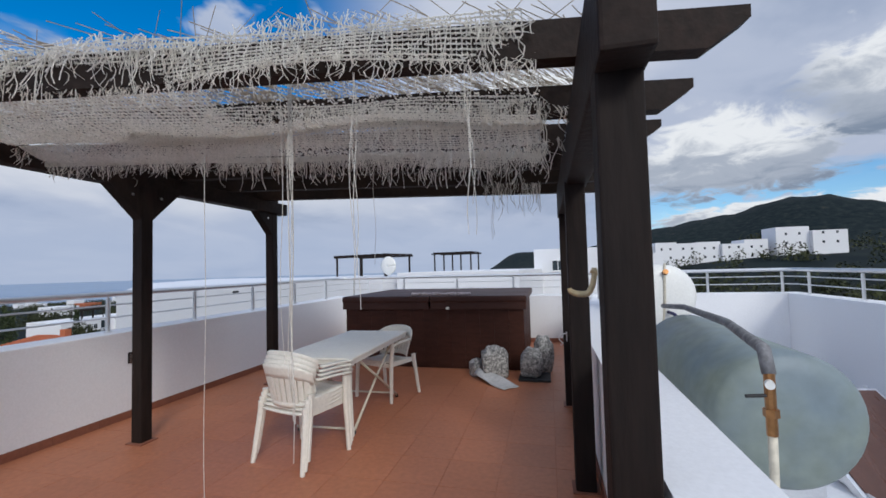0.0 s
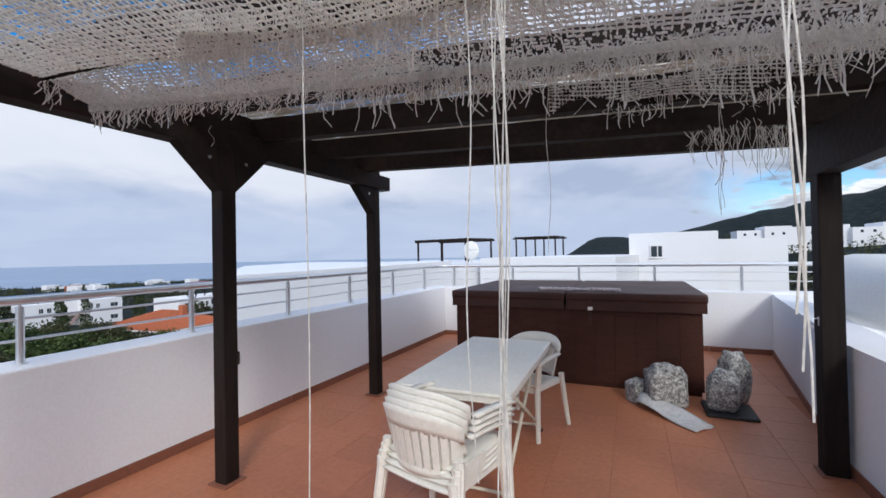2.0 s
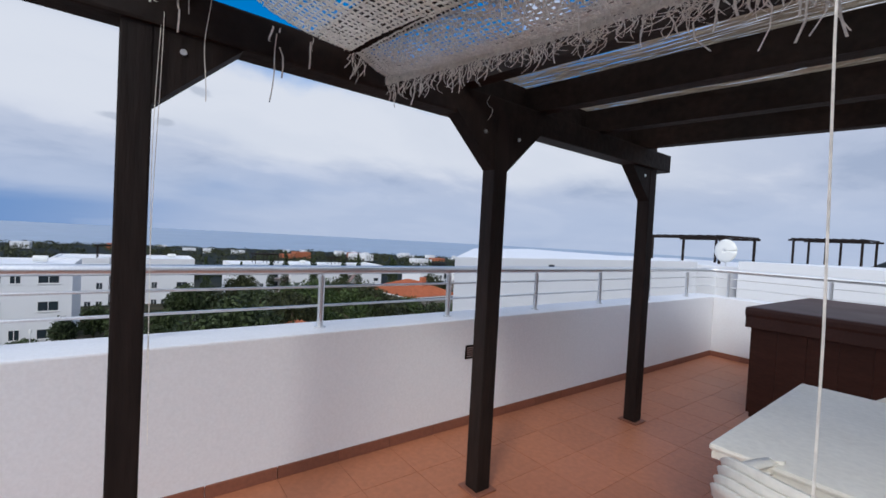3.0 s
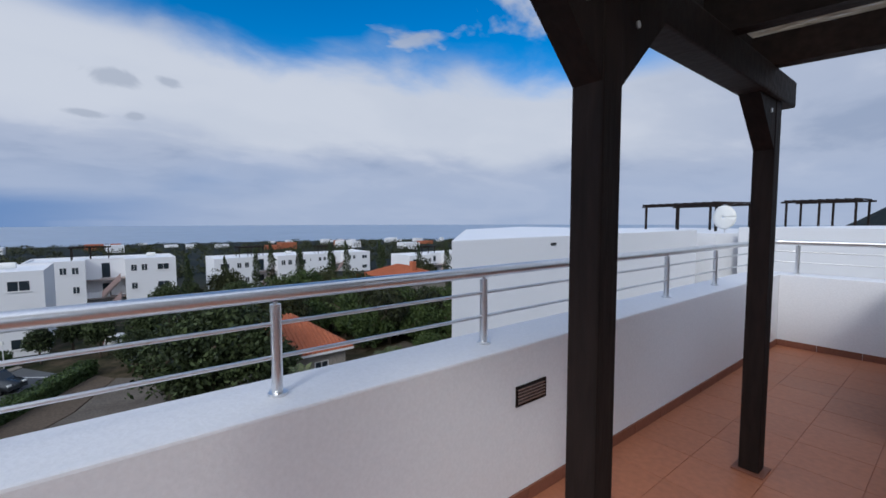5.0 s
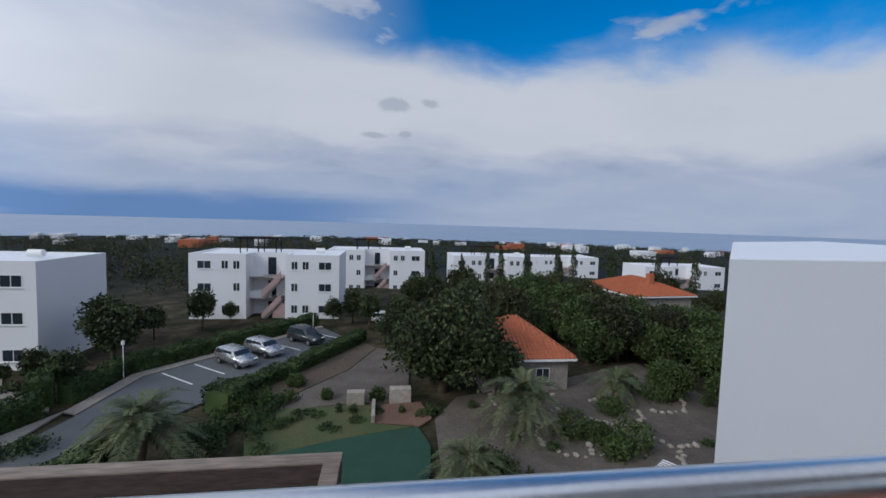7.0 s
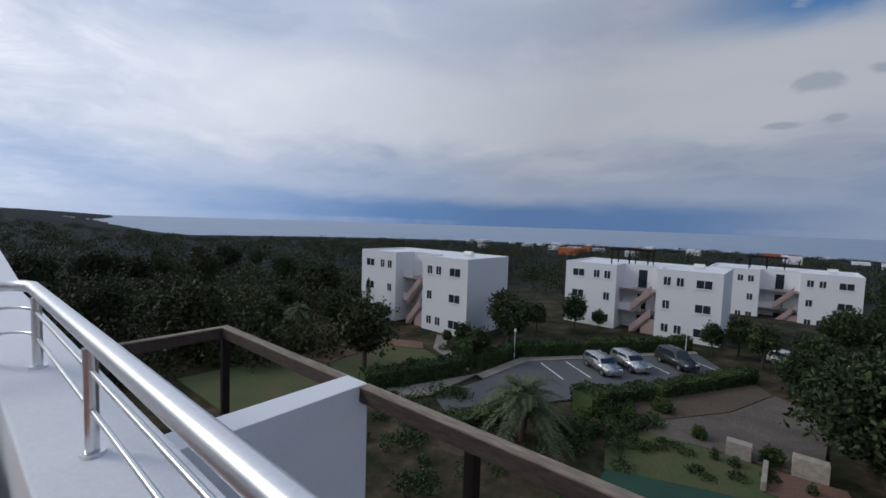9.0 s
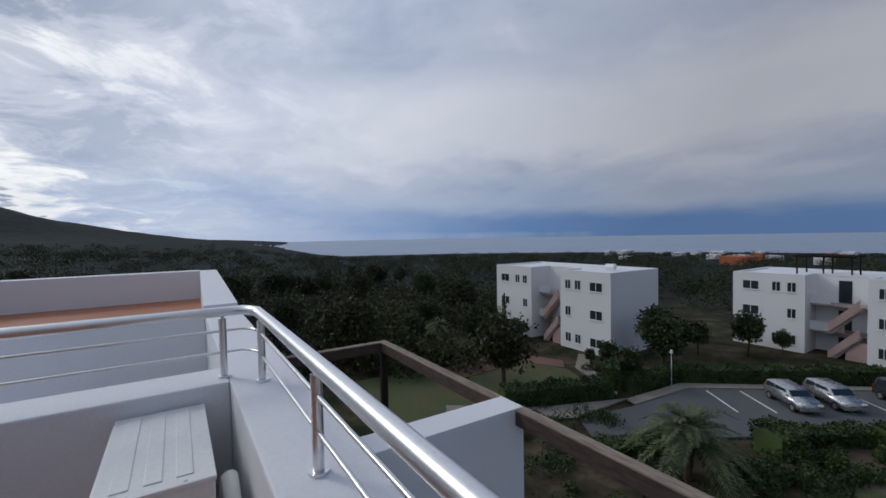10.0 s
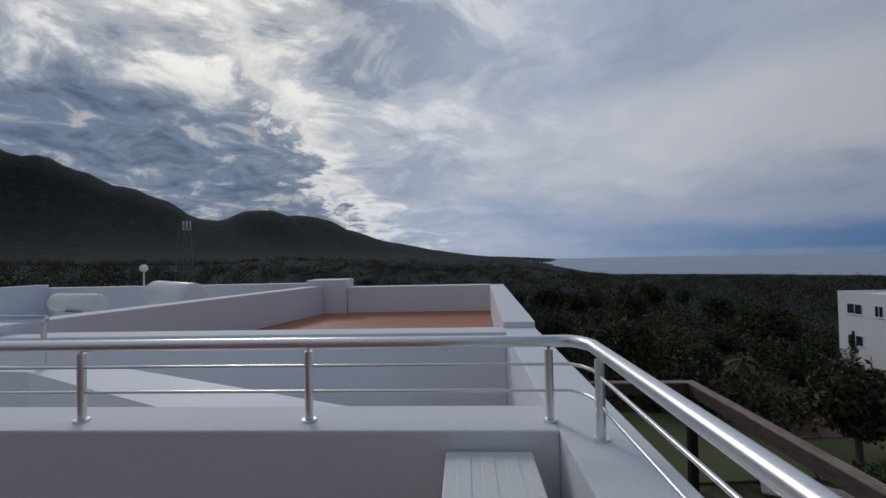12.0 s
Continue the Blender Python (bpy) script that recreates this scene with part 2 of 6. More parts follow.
PLASTIC = material("white_plastic", (0.74, 0.71, 0.64), 0.42, vary=0.06, scale=4, fine=35, bump=0.03, tint=(0.6, 0.56, 0.47))
JUTE = material("bleached_jute", (0.88, 0.86, 0.81), 0.9, vary=0.15, scale=8, fine=60, bump=0.2, tint=(0.76, 0.72, 0.64))


def let_light_through(m, share):
    """Thin fibre: part of the light goes through."""
    N, L = m.node_tree.nodes, m.node_tree.links
    b, out = N["Principled BSDF"], N["Material Output"]
    t, mix = N.new("ShaderNodeBsdfTranslucent"), N.new("ShaderNodeMixShader")
    L.new(b.inputs["Base Color"].links[0].from_socket, t.inputs["Color"])
    mix.inputs[0].default_value = share
    L.new(b.outputs[0], mix.inputs[1]), L.new(t.outputs[0], mix.inputs[2])
    L.new(mix.outputs[0], out.inputs["Surface"])


let_light_through(JUTE, 0.5)
MAT = material("woven_reed_mat", (0.50, 0.43, 0.34), 0.9, vary=0.25, scale=5, fine=80, bump=0.4, stretch=(0.2, 1, 1))
let_light_through(MAT, 0.5)
STONE = material("dry_stone", (0.36, 0.32, 0.27), 0.9, vary=0.2, scale=3, fine=14, bump=0.5, per_piece=0.15)
PAVE = material("pale_paving", (0.25, 0.225, 0.19), 0.9, vary=0.2, scale=0.6, fine=6, bump=0.3, tint=(0.17, 0.15, 0.12))
ASPHALT = material("asphalt", (0.10, 0.105, 0.11), 0.9, vary=0.15, scale=0.3, fine=20, bump=0.2)
LINE = material("road_paint", (0.7, 0.7, 0.68), 0.7, vary=0.1)
ROOFTILE = material("orange_roof_tile", (0.42, 0.125, 0.055), 0.8, vary=0.2, scale=1.2, fine=9, bump=0.3, tint=(0.30, 0.10, 0.05), per_piece=0.12)
GLASS = material("dark_window_glass", (0.03, 0.04, 0.05), 0.08, vary=0.1, bump=0)
FRAMEW = material("white_window_frame", (0.75, 0.75, 0.75), 0.5, vary=0.03)
BARK = material("bark", (0.11, 0.08, 0.055), 0.95, vary=0.3, scale=4, fine=20, bump=0.6, stretch=(1, 1, 0.3))
TURF = material("green_turf", (0.016, 0.060, 0.036), 0.95, vary=0.15, scale=0.8, fine=30, bump=0.2)
LAWN = material("lawn", (0.055, 0.075, 0.022), 0.95, vary=0.3, scale=0.35, fine=12, bump=0.4, tint=(0.10, 0.085, 0.035))
SOIL = material("garden_soil", (0.10, 0.072, 0.048), 0.95, vary=0.25, scale=0.3, fine=6, bump=0.4)
GRAVEL = material("pale_garden_gravel", (0.125, 0.104, 0.084), 0.95, vary=0.25, scale=0.5, fine=7, bump=0.4, tint=(0.06, 0.048, 0.036))
CLAY = material("reddish_garden_clay", (0.17, 0.095, 0.065), 0.95, vary=0.22, scale=0.4, fine=7, bump=0.4)
LEAF = leaf_material("tree_leaves", (0.009, 0.015, 0.008), (0.070, 0.094, 0.036))
LEAF_OLIVE = leaf_material("scrub_leaves", (0.006, 0.009, 0.005), (0.066, 0.074, 0.029), scale=0.05)
LEAF_PALM = leaf_material("palm_leaves", (0.035, 0.050, 0.026), (0.140, 0.160, 0.075))
LEAF_BUSH = leaf_material("bushy_tree_leaves", (0.014, 0.027, 0.009), (0.080, 0.115, 0.034), scale=0.3)
LEAF_HEDGE = leaf_material("hedge_leaves", (0.014, 0.026, 0.011), (0.068, 0.105, 0.034))
TANKMET = material("galvanised_tank", (0.17, 0.215, 0.24), 0.55, metal=0.0, vary=0.10, scale=2.1, fine=12, bump=0.01, tint=(0.36, 0.37, 0.11))
RUBBER = material("black_rubber", (0.015, 0.015, 0.016), 0.6, vary=0.1)
BRASS = material("brass_valve", (0.40, 0.20, 0.08), 0.4, metal=0.9, vary=0.2)
ENAMEL = material("white_enamel", (0.78, 0.78, 0.75), 0.35, vary=0.04, scale=2, tint=(0.62, 0.60, 0.55))

# ---- building blocks ----
def add_mesh(name, bm, mat, smooth=False):
    me = bpy.data.meshes.new(name)
    bm.to_mesh(me)
    bm.free()
    if mat:
        me.materials.append(mat)
    if smooth:
        for p in me.polygons:
            p.use_smooth = True
    return me


def part(name, bm, mat, parent, label="", smooth=False):
    """Links a bmesh as one mesh object under a thing or a part."""
    ob = new(name, add_mesh(name, bm, mat, smooth))
    ob.parent = parent
    if label:
        ob["label"] = label
    return ob


def solid(name, bm, mat, label, category, group="", kind="", smooth=False):
    return tagged(new(name, add_mesh(name, bm, mat, smooth)), label, category, group, kind)


def thing(name, at, label, category, group="", rz=0.0, kind=""):
    ob = new(name)
    ob.empty_display_size = 0.1
    ob.matrix_basis = pose(*at, 0, 0, rz)
    return tagged(ob, label, category, group, kind)


def box(bm, lo, hi, bevel=0.0, m=None):
    """An axis-aligned block between two corners, with rounded edges, turned by m."""
    lo, hi = Vector(lo), Vector(hi)
    got = bmesh.ops.create_cube(bm, size=1, matrix=Matrix.Translation((lo + hi) / 2) @ Matrix.Diagonal((*(hi - lo), 1)))
    if bevel:
        edges = list({e for v in got["verts"] for e in v.link_edges})
        got = bmesh.ops.bevel(bm, geom=edges, offset=bevel, segments=2, affect="EDGES", profile=0.6)
        vs = list({v for f in got["faces"] for v in f.verts})
        # the flat faces keep their corners on the bevel faces
    else:
        vs = got["verts"]
    if m is not None:
        bmesh.ops.transform(bm, matrix=m, verts=vs)
    return bm


def blk(lo, hi, bevel=0.0, m=None):
    return box(bmesh.new(), lo, hi, bevel, m)


def rod(bm, a, b, r, seg=10, r2=None):
    """A round bar from a to b."""
    a, b = Vector(a), Vector(b)
    d = b - a
    m = Matrix.Translation((a + b) / 2) @ d.to_track_quat("Z", "Y").to_matrix().to_4x4()
    bmesh.ops.create_cone(bm, cap_ends=True, segments=seg, radius1=r, radius2=r if r2 is None else r2, depth=d.length, matrix=m)
    return bm


def tube(bm, pts, r, seg=8, closed=False):
    """A bent pipe through points."""
    pts = [Vector(p) for p in pts]
    rings = []
    n = len(pts)
    side = None
    for i, p in enumerate(pts):
        d = (pts[min(i + 1, n - 1)] - pts[max(i - 1, 0)]).normalized()
        if side is None:
            side = d.orthogonal().normalized()
        side = (side - d * side.dot(d)).normalized()
        up = d.cross(side)
        rad = r[i] if isinstance(r, (list, tuple)) else r
        rings.append([bm.verts.new(p + side * rad * math.cos(2 * math.pi * k / seg) + up * rad * math.sin(2 * math.pi * k / seg)) for k in range(seg)])
    for a, b in zip(rings, rings[1:]):
        for k in range(seg):
            bm.faces.new((a[k], a[(k + 1) % seg], b[(k + 1) % seg], b[k]))
    bm.faces.new(rings[0][::-1])
    bm.faces.new(rings[-1])
    return bm


def prism(poly, z0, z1):
    bm = bmesh.new()
    lo = [bm.verts.new((x, y, z0)) for x, y in poly]
    hi = [bm.verts.new((x, y, z1)) for x, y in poly]
    n = len(poly)
    bm.faces.new(hi)
    bm.faces.new(lo[::-1])
    for i in range(n):
        bm.faces.new((lo[i], lo[(i + 1) % n], hi[(i + 1) % n], hi[i]))
    bmesh.ops.recalc_face_normals(bm, faces=bm.faces)
    return bm


def mesh_from(name, verts, faces, mat):
    me = bpy.data.meshes.new(name)
    me.from_pydata(verts, [], faces)
    me.materials.append(mat)
    return me


def leaf_quads(rng, centre, radii, count, size, shell=0.55):
    """Small leaf blades scattered through an uneven ellipsoid; returns an array of quads (count, 4, 3)."""
    d = rng.normal(size=(count, 3))
    d /= np.linalg.norm(d, axis=1)[:, None]
    rad = shell + (1 - shell) * rng.random(count) ** 0.5
    lump = 1 + 0.22 * np.sin(d[:, 0] * 5 + centre[0]) * np.cos(d[:, 1] * 6 + centre[1]) + 0.12 * np.sin(d[:, 2] * 9)
    p = np.asarray(centre) + d * (rad * lump)[:, None] * np.asarray(radii)
    u = rng.normal(size=(count, 3))
    u /= np.linalg.norm(u, axis=1)[:, None]
    w = np.cross(u, rng.normal(size=(count, 3)))
    w /= np.linalg.norm(w, axis=1)[:, None]
    s = size * (0.6 + 0.8 * rng.random(count))[:, None]
    u, w = u * s, w * s * 0.55
    return np.stack([p - u, p + w, p + u, p - w], axis=1)


def quads_mesh(name, quads, mat):
    v = quads.reshape(-1, 3)
    f = np.arange(len(v)).reshape(-1, 4)
    return mesh_from(name, v.tolist(), f.tolist(), mat)


# ---- ground, sea and hills ----
def smooth01(a, b, x):
    t = np.clip((x - a) / (b - a), 0, 1)
    return t * t * (3 - 2 * t)


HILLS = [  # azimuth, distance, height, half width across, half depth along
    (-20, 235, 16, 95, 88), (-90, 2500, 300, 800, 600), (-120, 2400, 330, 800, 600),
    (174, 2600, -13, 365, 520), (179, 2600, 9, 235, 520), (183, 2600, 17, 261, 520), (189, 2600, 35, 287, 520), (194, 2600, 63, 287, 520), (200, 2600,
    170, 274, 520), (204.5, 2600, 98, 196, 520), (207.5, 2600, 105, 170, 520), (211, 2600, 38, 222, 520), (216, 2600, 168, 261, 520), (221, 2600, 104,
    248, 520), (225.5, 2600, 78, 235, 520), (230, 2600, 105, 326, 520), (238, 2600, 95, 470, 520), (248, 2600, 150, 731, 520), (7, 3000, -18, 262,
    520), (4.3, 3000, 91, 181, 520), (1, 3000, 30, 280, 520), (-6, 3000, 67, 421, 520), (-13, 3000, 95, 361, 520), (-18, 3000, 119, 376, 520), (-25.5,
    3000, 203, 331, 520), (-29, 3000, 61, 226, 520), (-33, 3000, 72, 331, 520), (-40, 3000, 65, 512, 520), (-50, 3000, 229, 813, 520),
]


def ground_height(x, y):
    r = np.hypot(x, y) + 1e-6
    az = np.degrees(np.arctan2(-x, y))
    az = np.where(az < -90, az + 360, az)
    sea = smooth01(-2, 14, az) * (1 - smooth01(160, 178, az))
    down = -np.clip((r - 75) * 0.034, 0, 60)
    up = np.clip((r - 90) * 0.0035, 0, 9)
    east = np.clip(x - 12, 0, 200) * 0.05
    z = -12.2 + sea * down + (1 - sea) * (up + east)
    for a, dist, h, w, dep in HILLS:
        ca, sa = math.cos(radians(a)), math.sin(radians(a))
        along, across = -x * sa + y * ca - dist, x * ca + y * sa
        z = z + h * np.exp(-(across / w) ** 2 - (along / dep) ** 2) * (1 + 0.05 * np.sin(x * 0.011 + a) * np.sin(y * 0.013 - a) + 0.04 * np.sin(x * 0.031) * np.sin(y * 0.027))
    rough = smooth01(120, 500, r) * (1 - sea)
    return z + rough * 3.0 * np.sin(x * 0.021 + 1) * np.sin(y * 0.017) + 0.15 * np.sin(x * 0.3) * np.sin(y * 0.27) * smooth01(60, 90, r)


def build_ground():
    radii = [0.0] + [6 * 1.062 ** k for k in range(112)]
    radii = [r for r in radii if r < 4900] + [4900]
    na = 360
    ang = np.linspace(0, 2 * np.pi, na, endpoint=False)
    verts = [(0.0, 0.0, -12.2)]
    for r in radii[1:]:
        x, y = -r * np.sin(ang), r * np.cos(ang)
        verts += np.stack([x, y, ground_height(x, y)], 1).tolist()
    faces = [(0, 1 + (k + 1) % na, 1 + k) for k in range(na)]
    for i in range(len(radii) - 2):
        a, b = 1 + i * na, 1 + (i + 1) * na
        faces += [(a + k, a + (k + 1) % na, b + (k + 1) % na, b + k) for k in range(na)]
    m = bpy.data.materials.new("scrubland_far_haze_tint")
    m.use_nodes = True
    N, L = m.node_tree.nodes, m.node_tree.links
    b = N["Principled BSDF"]
    geo = N.new("ShaderNodeNewGeometry")
    n1, n2 = N.new("ShaderNodeTexNoise"), N.new("ShaderNodeTexNoise")
    n1.inputs["Scale"].default_value, n1.inputs["Detail"].default_value, n1.inputs["Roughness"].default_value = 0.035, 9, 0.7
    n2.inputs["Scale"].default_value, n2.inputs["Detail"].default_value, n2.inputs["Roughness"].default_value = 0.35, 8, 0.65
    L.new(geo.outputs["Position"], n1.inputs["Vector"]), L.new(geo.outputs["Position"], n2.inputs["Vector"])
    r1, r2 = N.new("ShaderNodeValToRGB"), N.new("ShaderNodeValToRGB")
    # r1: dark wooded far slopes, blued in the colour to imitate distance haze; r2: near ground
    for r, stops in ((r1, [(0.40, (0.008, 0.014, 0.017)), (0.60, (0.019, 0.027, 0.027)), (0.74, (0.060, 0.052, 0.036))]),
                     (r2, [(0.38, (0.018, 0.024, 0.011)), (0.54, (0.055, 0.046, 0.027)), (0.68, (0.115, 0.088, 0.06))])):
        r.color_ramp.elements.new(0.5)
        for e, (p, c) in zip(r.color_ramp.elements, stops):
            e.position, e.color = p, (*c, 1)
    L.new(n1.outputs[0], r1.inputs[0]), L.new(n2.outputs[0], r2.inputs[0])
    # distance from the origin blends the near ground into the haze-tinted far colours
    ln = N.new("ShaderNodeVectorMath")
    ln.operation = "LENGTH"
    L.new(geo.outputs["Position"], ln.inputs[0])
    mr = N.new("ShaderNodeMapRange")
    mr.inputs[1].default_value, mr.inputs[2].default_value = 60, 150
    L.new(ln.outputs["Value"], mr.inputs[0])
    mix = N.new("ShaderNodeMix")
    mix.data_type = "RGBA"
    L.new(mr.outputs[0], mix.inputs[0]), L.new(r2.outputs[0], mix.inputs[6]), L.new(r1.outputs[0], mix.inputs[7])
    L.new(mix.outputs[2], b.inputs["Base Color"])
    b.inputs["Roughness"].default_value = 1.0
    b.inputs["Specular IOR Level"].default_value = 0.1
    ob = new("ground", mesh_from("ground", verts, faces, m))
    for p in ob.data.polygons:
        p.use_smooth = True
    tagged(ob, "dry hillside with scrub, rising to wooded mountains", "ground", kind="structure")
    water = material("sea_water", (0.26, 0.33, 0.43), 0.5, vary=0.08, scale=0.003, fine=0.02, bump=0.05, tint=(0.30, 0.37, 0.46))
    bm = bmesh.new()
    bmesh.ops.create_circle(bm, cap_ends=True, segments=96, radius=4950, matrix=Matrix.Translation((0, 0, -44)))
    solid("water", bm, water, "calm grey-blue sea reaching to the horizon", "sea", kind="structure")


build_ground()

# ---- roof terrace ----
PAR = 0.89            # height of the parapets
X_IN, X_EAST, X_END = 0.16, 5.22, 8.35
X_LOW, Y_BEND = 4.73, 1.30      # the low east wall runs straight up to the bend, then outwards
Y_BACK, Y_FAR = -4.55, 4.93


def wall(name, lo, hi, label, bevel=0.012, mat=WHITE):
    return solid(name, blk(lo, hi, bevel), mat, label, "wall", kind="structure")


wall("wall_west", (-0.20, -7.40, -12.5), (X_IN, 5.25, PAR), "white rendered sea-side parapet with a smooth coated top")
wall("wall_south", (X_IN, Y_BACK - 0.34, -3.0), (9.5, Y_BACK, PAR), "white rendered parapet carrying a steel rail")
wall("wall_north", (X_IN, Y_FAR, -12.5), (X_END + 0.3, Y_FAR + 0.32, PAR), "white rendered parapet at the far end of the terrace")
solid("wall_east", prism([(X_LOW, Y_BACK), (X_LOW + 0.27, Y_BACK), (X_LOW + 0.30, Y_BEND), (X_EAST + 0.26, Y_FAR), (X_EAST, Y_FAR), (X_LOW, Y_BEND)][::-1], -3.0, PAR - 0.03), WHITE, "low white rendered wall beside the solar tanks", "wall", kind="structure")
solid("floor_slab", prism([(X_IN, Y_BACK), (X_LOW + 0.1, Y_BACK), (X_LOW + 0.1, Y_BEND), (X_EAST + 0.1, Y_FAR), (X_IN, Y_FAR)], -0.35, -0.0035), GROUT, "reddish grout bed under the terrace tiles", "floor", kind="structure")
solid("roof_deck", blk((X_LOW + 0.1, Y_BACK, -1.2), (X_END, Y_FAR, -0.55)), CAP, "white coated lower roof behind the low wall", "roof", kind="structure")
wall("wall_house_end", (X_END, Y_BACK - 0.34, -12.5), (X_END + 0.3, Y_FAR, PAR), "white rendered end parapet of the roof")

# neighbouring terrace beyond the rail
wall("wall_neighbour_near", (X_IN, -7.4, -3.0), (6.0, -7.07, 0.90), "white rendered parapet of the neighbouring terrace")
solid("wall_neighbour_west", prism([(-0.20, -7.401), (X_IN, -7.401), (-0.07, -13.9), (-0.44, -13.9)], -12.5, 0.955), WHITE, "white rendered sea-side parapet of the neighbouring terrace", "wall", kind="structure")
wall("wall_neighbour_end", (-0.066, -13.9, -12.5), (3.695, -13.5, 0.97), "white rendered end parapet of the neighbouring terrace")
solid("floor_neighbour", blk((-0.05, -13.5, -0.1), (5.6, -7.4, 0.30)), TILE, "terracotta floor of the neighbouring roof terrace", "floor", kind="structure")
solid("wall_neighbour_east", prism([(4.30, -13.3), (4.7, -13.3), (6.45, -7.08), (6.05, -7.08)], -0.5, 1.02), WHITE, "long white wall between two roof terraces", "wall", kind="structure")
solid("wall_neighbour_step", blk((3.70, -14.2, -0.5), (4.75, -13.4, 1.17), 0.01), WHITE, "white rendered corner pier of a roof terrace", "wall", kind="structure")
solid("wall_link", prism([(1.26, -4.893), (2.38, -4.893), (4.0, -5.66), (9.0, -6.0), (9.0, -6.4), (3.2, -5.72)], -3.0, 0.885), CAP, "white coated wall top joining two roofs", "wall", kind="structure")
solid("roof_link", blk((1.2, -7.06, -1.2), (9.5, -4.9, 0.1)), CAP, "white coated lower roof between two houses", "roof", kind="structure")
solid("roof_neighbour", blk((6.4, -22, -1.2), (20, -7.1, 0.2)), CAP, "white coated flat roof of the next house", "roof", kind="structure")
wall("wall_neighbour_outer", (4.76, -14.5, -1.0), (13.0, -14.2, 1.05), "white rendered parapet of the next house")
wall("wall_neighbour_side", (12.7, -14.2, -1.0), (13.0, -6.5, 1.15), "white rendered parapet of the next house")

# ---- steel rail on the parapets ----
def railing(name, pts, posts, label, hand_z=1.285, bars=(1.17, 1.04), base=PAR):
    top = thing(name, (0, 0, 0), label, "railing")
    part("handrail", tube(bmesh.new(), [(x, y, hand_z) for x, y in pts], 0.030, 16), STEEL, top, smooth=True)
    for z in bars:
        part("crossbar", tube(bmesh.new(), [(x, y, z) for x, y in pts], 0.0085, 8), STEEL, top, smooth=True)
    first = None
    for x, y in posts:
        if first is None:
            h = hand_z - base - 0.04
            bm = bmesh.new()
            rod(bm, (0, 0, 0), (0, 0, h), 0.021, 16)
            rod(bm, (0, 0, 0), (0, 0, 0.012), 0.037, 16)
            rod(bm, (0, 0, h), (0, 0, h + 0.03), 0.009, 8)
            first = part("post", bm, STEEL, top)
            ob = first
        else:
            ob = new("post", first.data)
            ob.parent = top
        ob.location = (x, y, base)
    return top


YR = Y_BACK - 0.12
CORN = [(0.0, -4.55), (0.03, -4.625), (0.075, YR), (0.14, YR)]
railing("railing", [(8.3, YR), (4.0, YR), (1.5, YR)] + CORN[::-1] + [(0, -4.3), (0, 0.0), (0, 4.85), (0.03, 5.02), (0.14, 5.08), (3, 5.08), (X_END, 5.08), (X_END + 0.15, 4.95), (X_END + 0.15, -4.5)],
        [(0, -4.45)] + [(0, -3.3 + 1.1 * k) for k in range(8)] + [(0.3 + 1.15 * k, 5.08) for k in range(8)]
        + [(0.18 + 1.22 * k, YR) for k in range(7)] + [(X_END + 0.15, 4.6 - 1.2 * k) for k in range(8)],
        "brushed steel railing with two thin crossbars on the parapet")
railing("railing", [(3.95, -5.75), (8.9, -6.15)], [(3.97, -5.75), (5.2, -5.85), (6.5, -5.95)], "brushed steel railing on the wall joining two roofs", base=0.885)

# wall vent in the sea-side parapet
def vent():
    v = thing("wall_vent", (X_IN, 0.21, 0.615), "dark metal drain grille set in the white parapet", "vent")
    part("backing", blk((0.001, -0.11, -0.05), (0.004, 0.11, 0.05)), RUBBER, v)
    bm = bmesh.new()
    for lo, hi in (((0, -0.125, 0.045), (0.008, 0.125, 0.056)), ((0, -0.125, -0.056), (0.008, 0.125, -0.045)), ((0, -0.125, -0.045), (0.008, -0.112, 0.045)), ((0, 0.112, -0.045), (0.008, 0.125, 0.045))):
        box(bm, lo, hi)
    part("frame", bm, DARKWOOD, v)
    for k in range(5):
        part("slat", blk((0.004, -0.112, -0.04 + 0.018 * k), (0.010, 0.112, -0.034 + 0.018 * k)), STEEL, v)


vent()

# ---- pergola ----
POSTS = [(0.885, -2.16), (0.895, -0.381), (0.845, 1.51), (4.646, -2.11), (4.625, -0.45), (4.63, 1.24)]
SLOPE, SKEW = 0.022, 0.12   # fall of the rafters away from the sea, and how far they run askew to the posts
RAFTERS = [-1.83, -1.16, -0.49, 0.17, 0.84, 1.50]   # where each rafter crosses x = 2.5


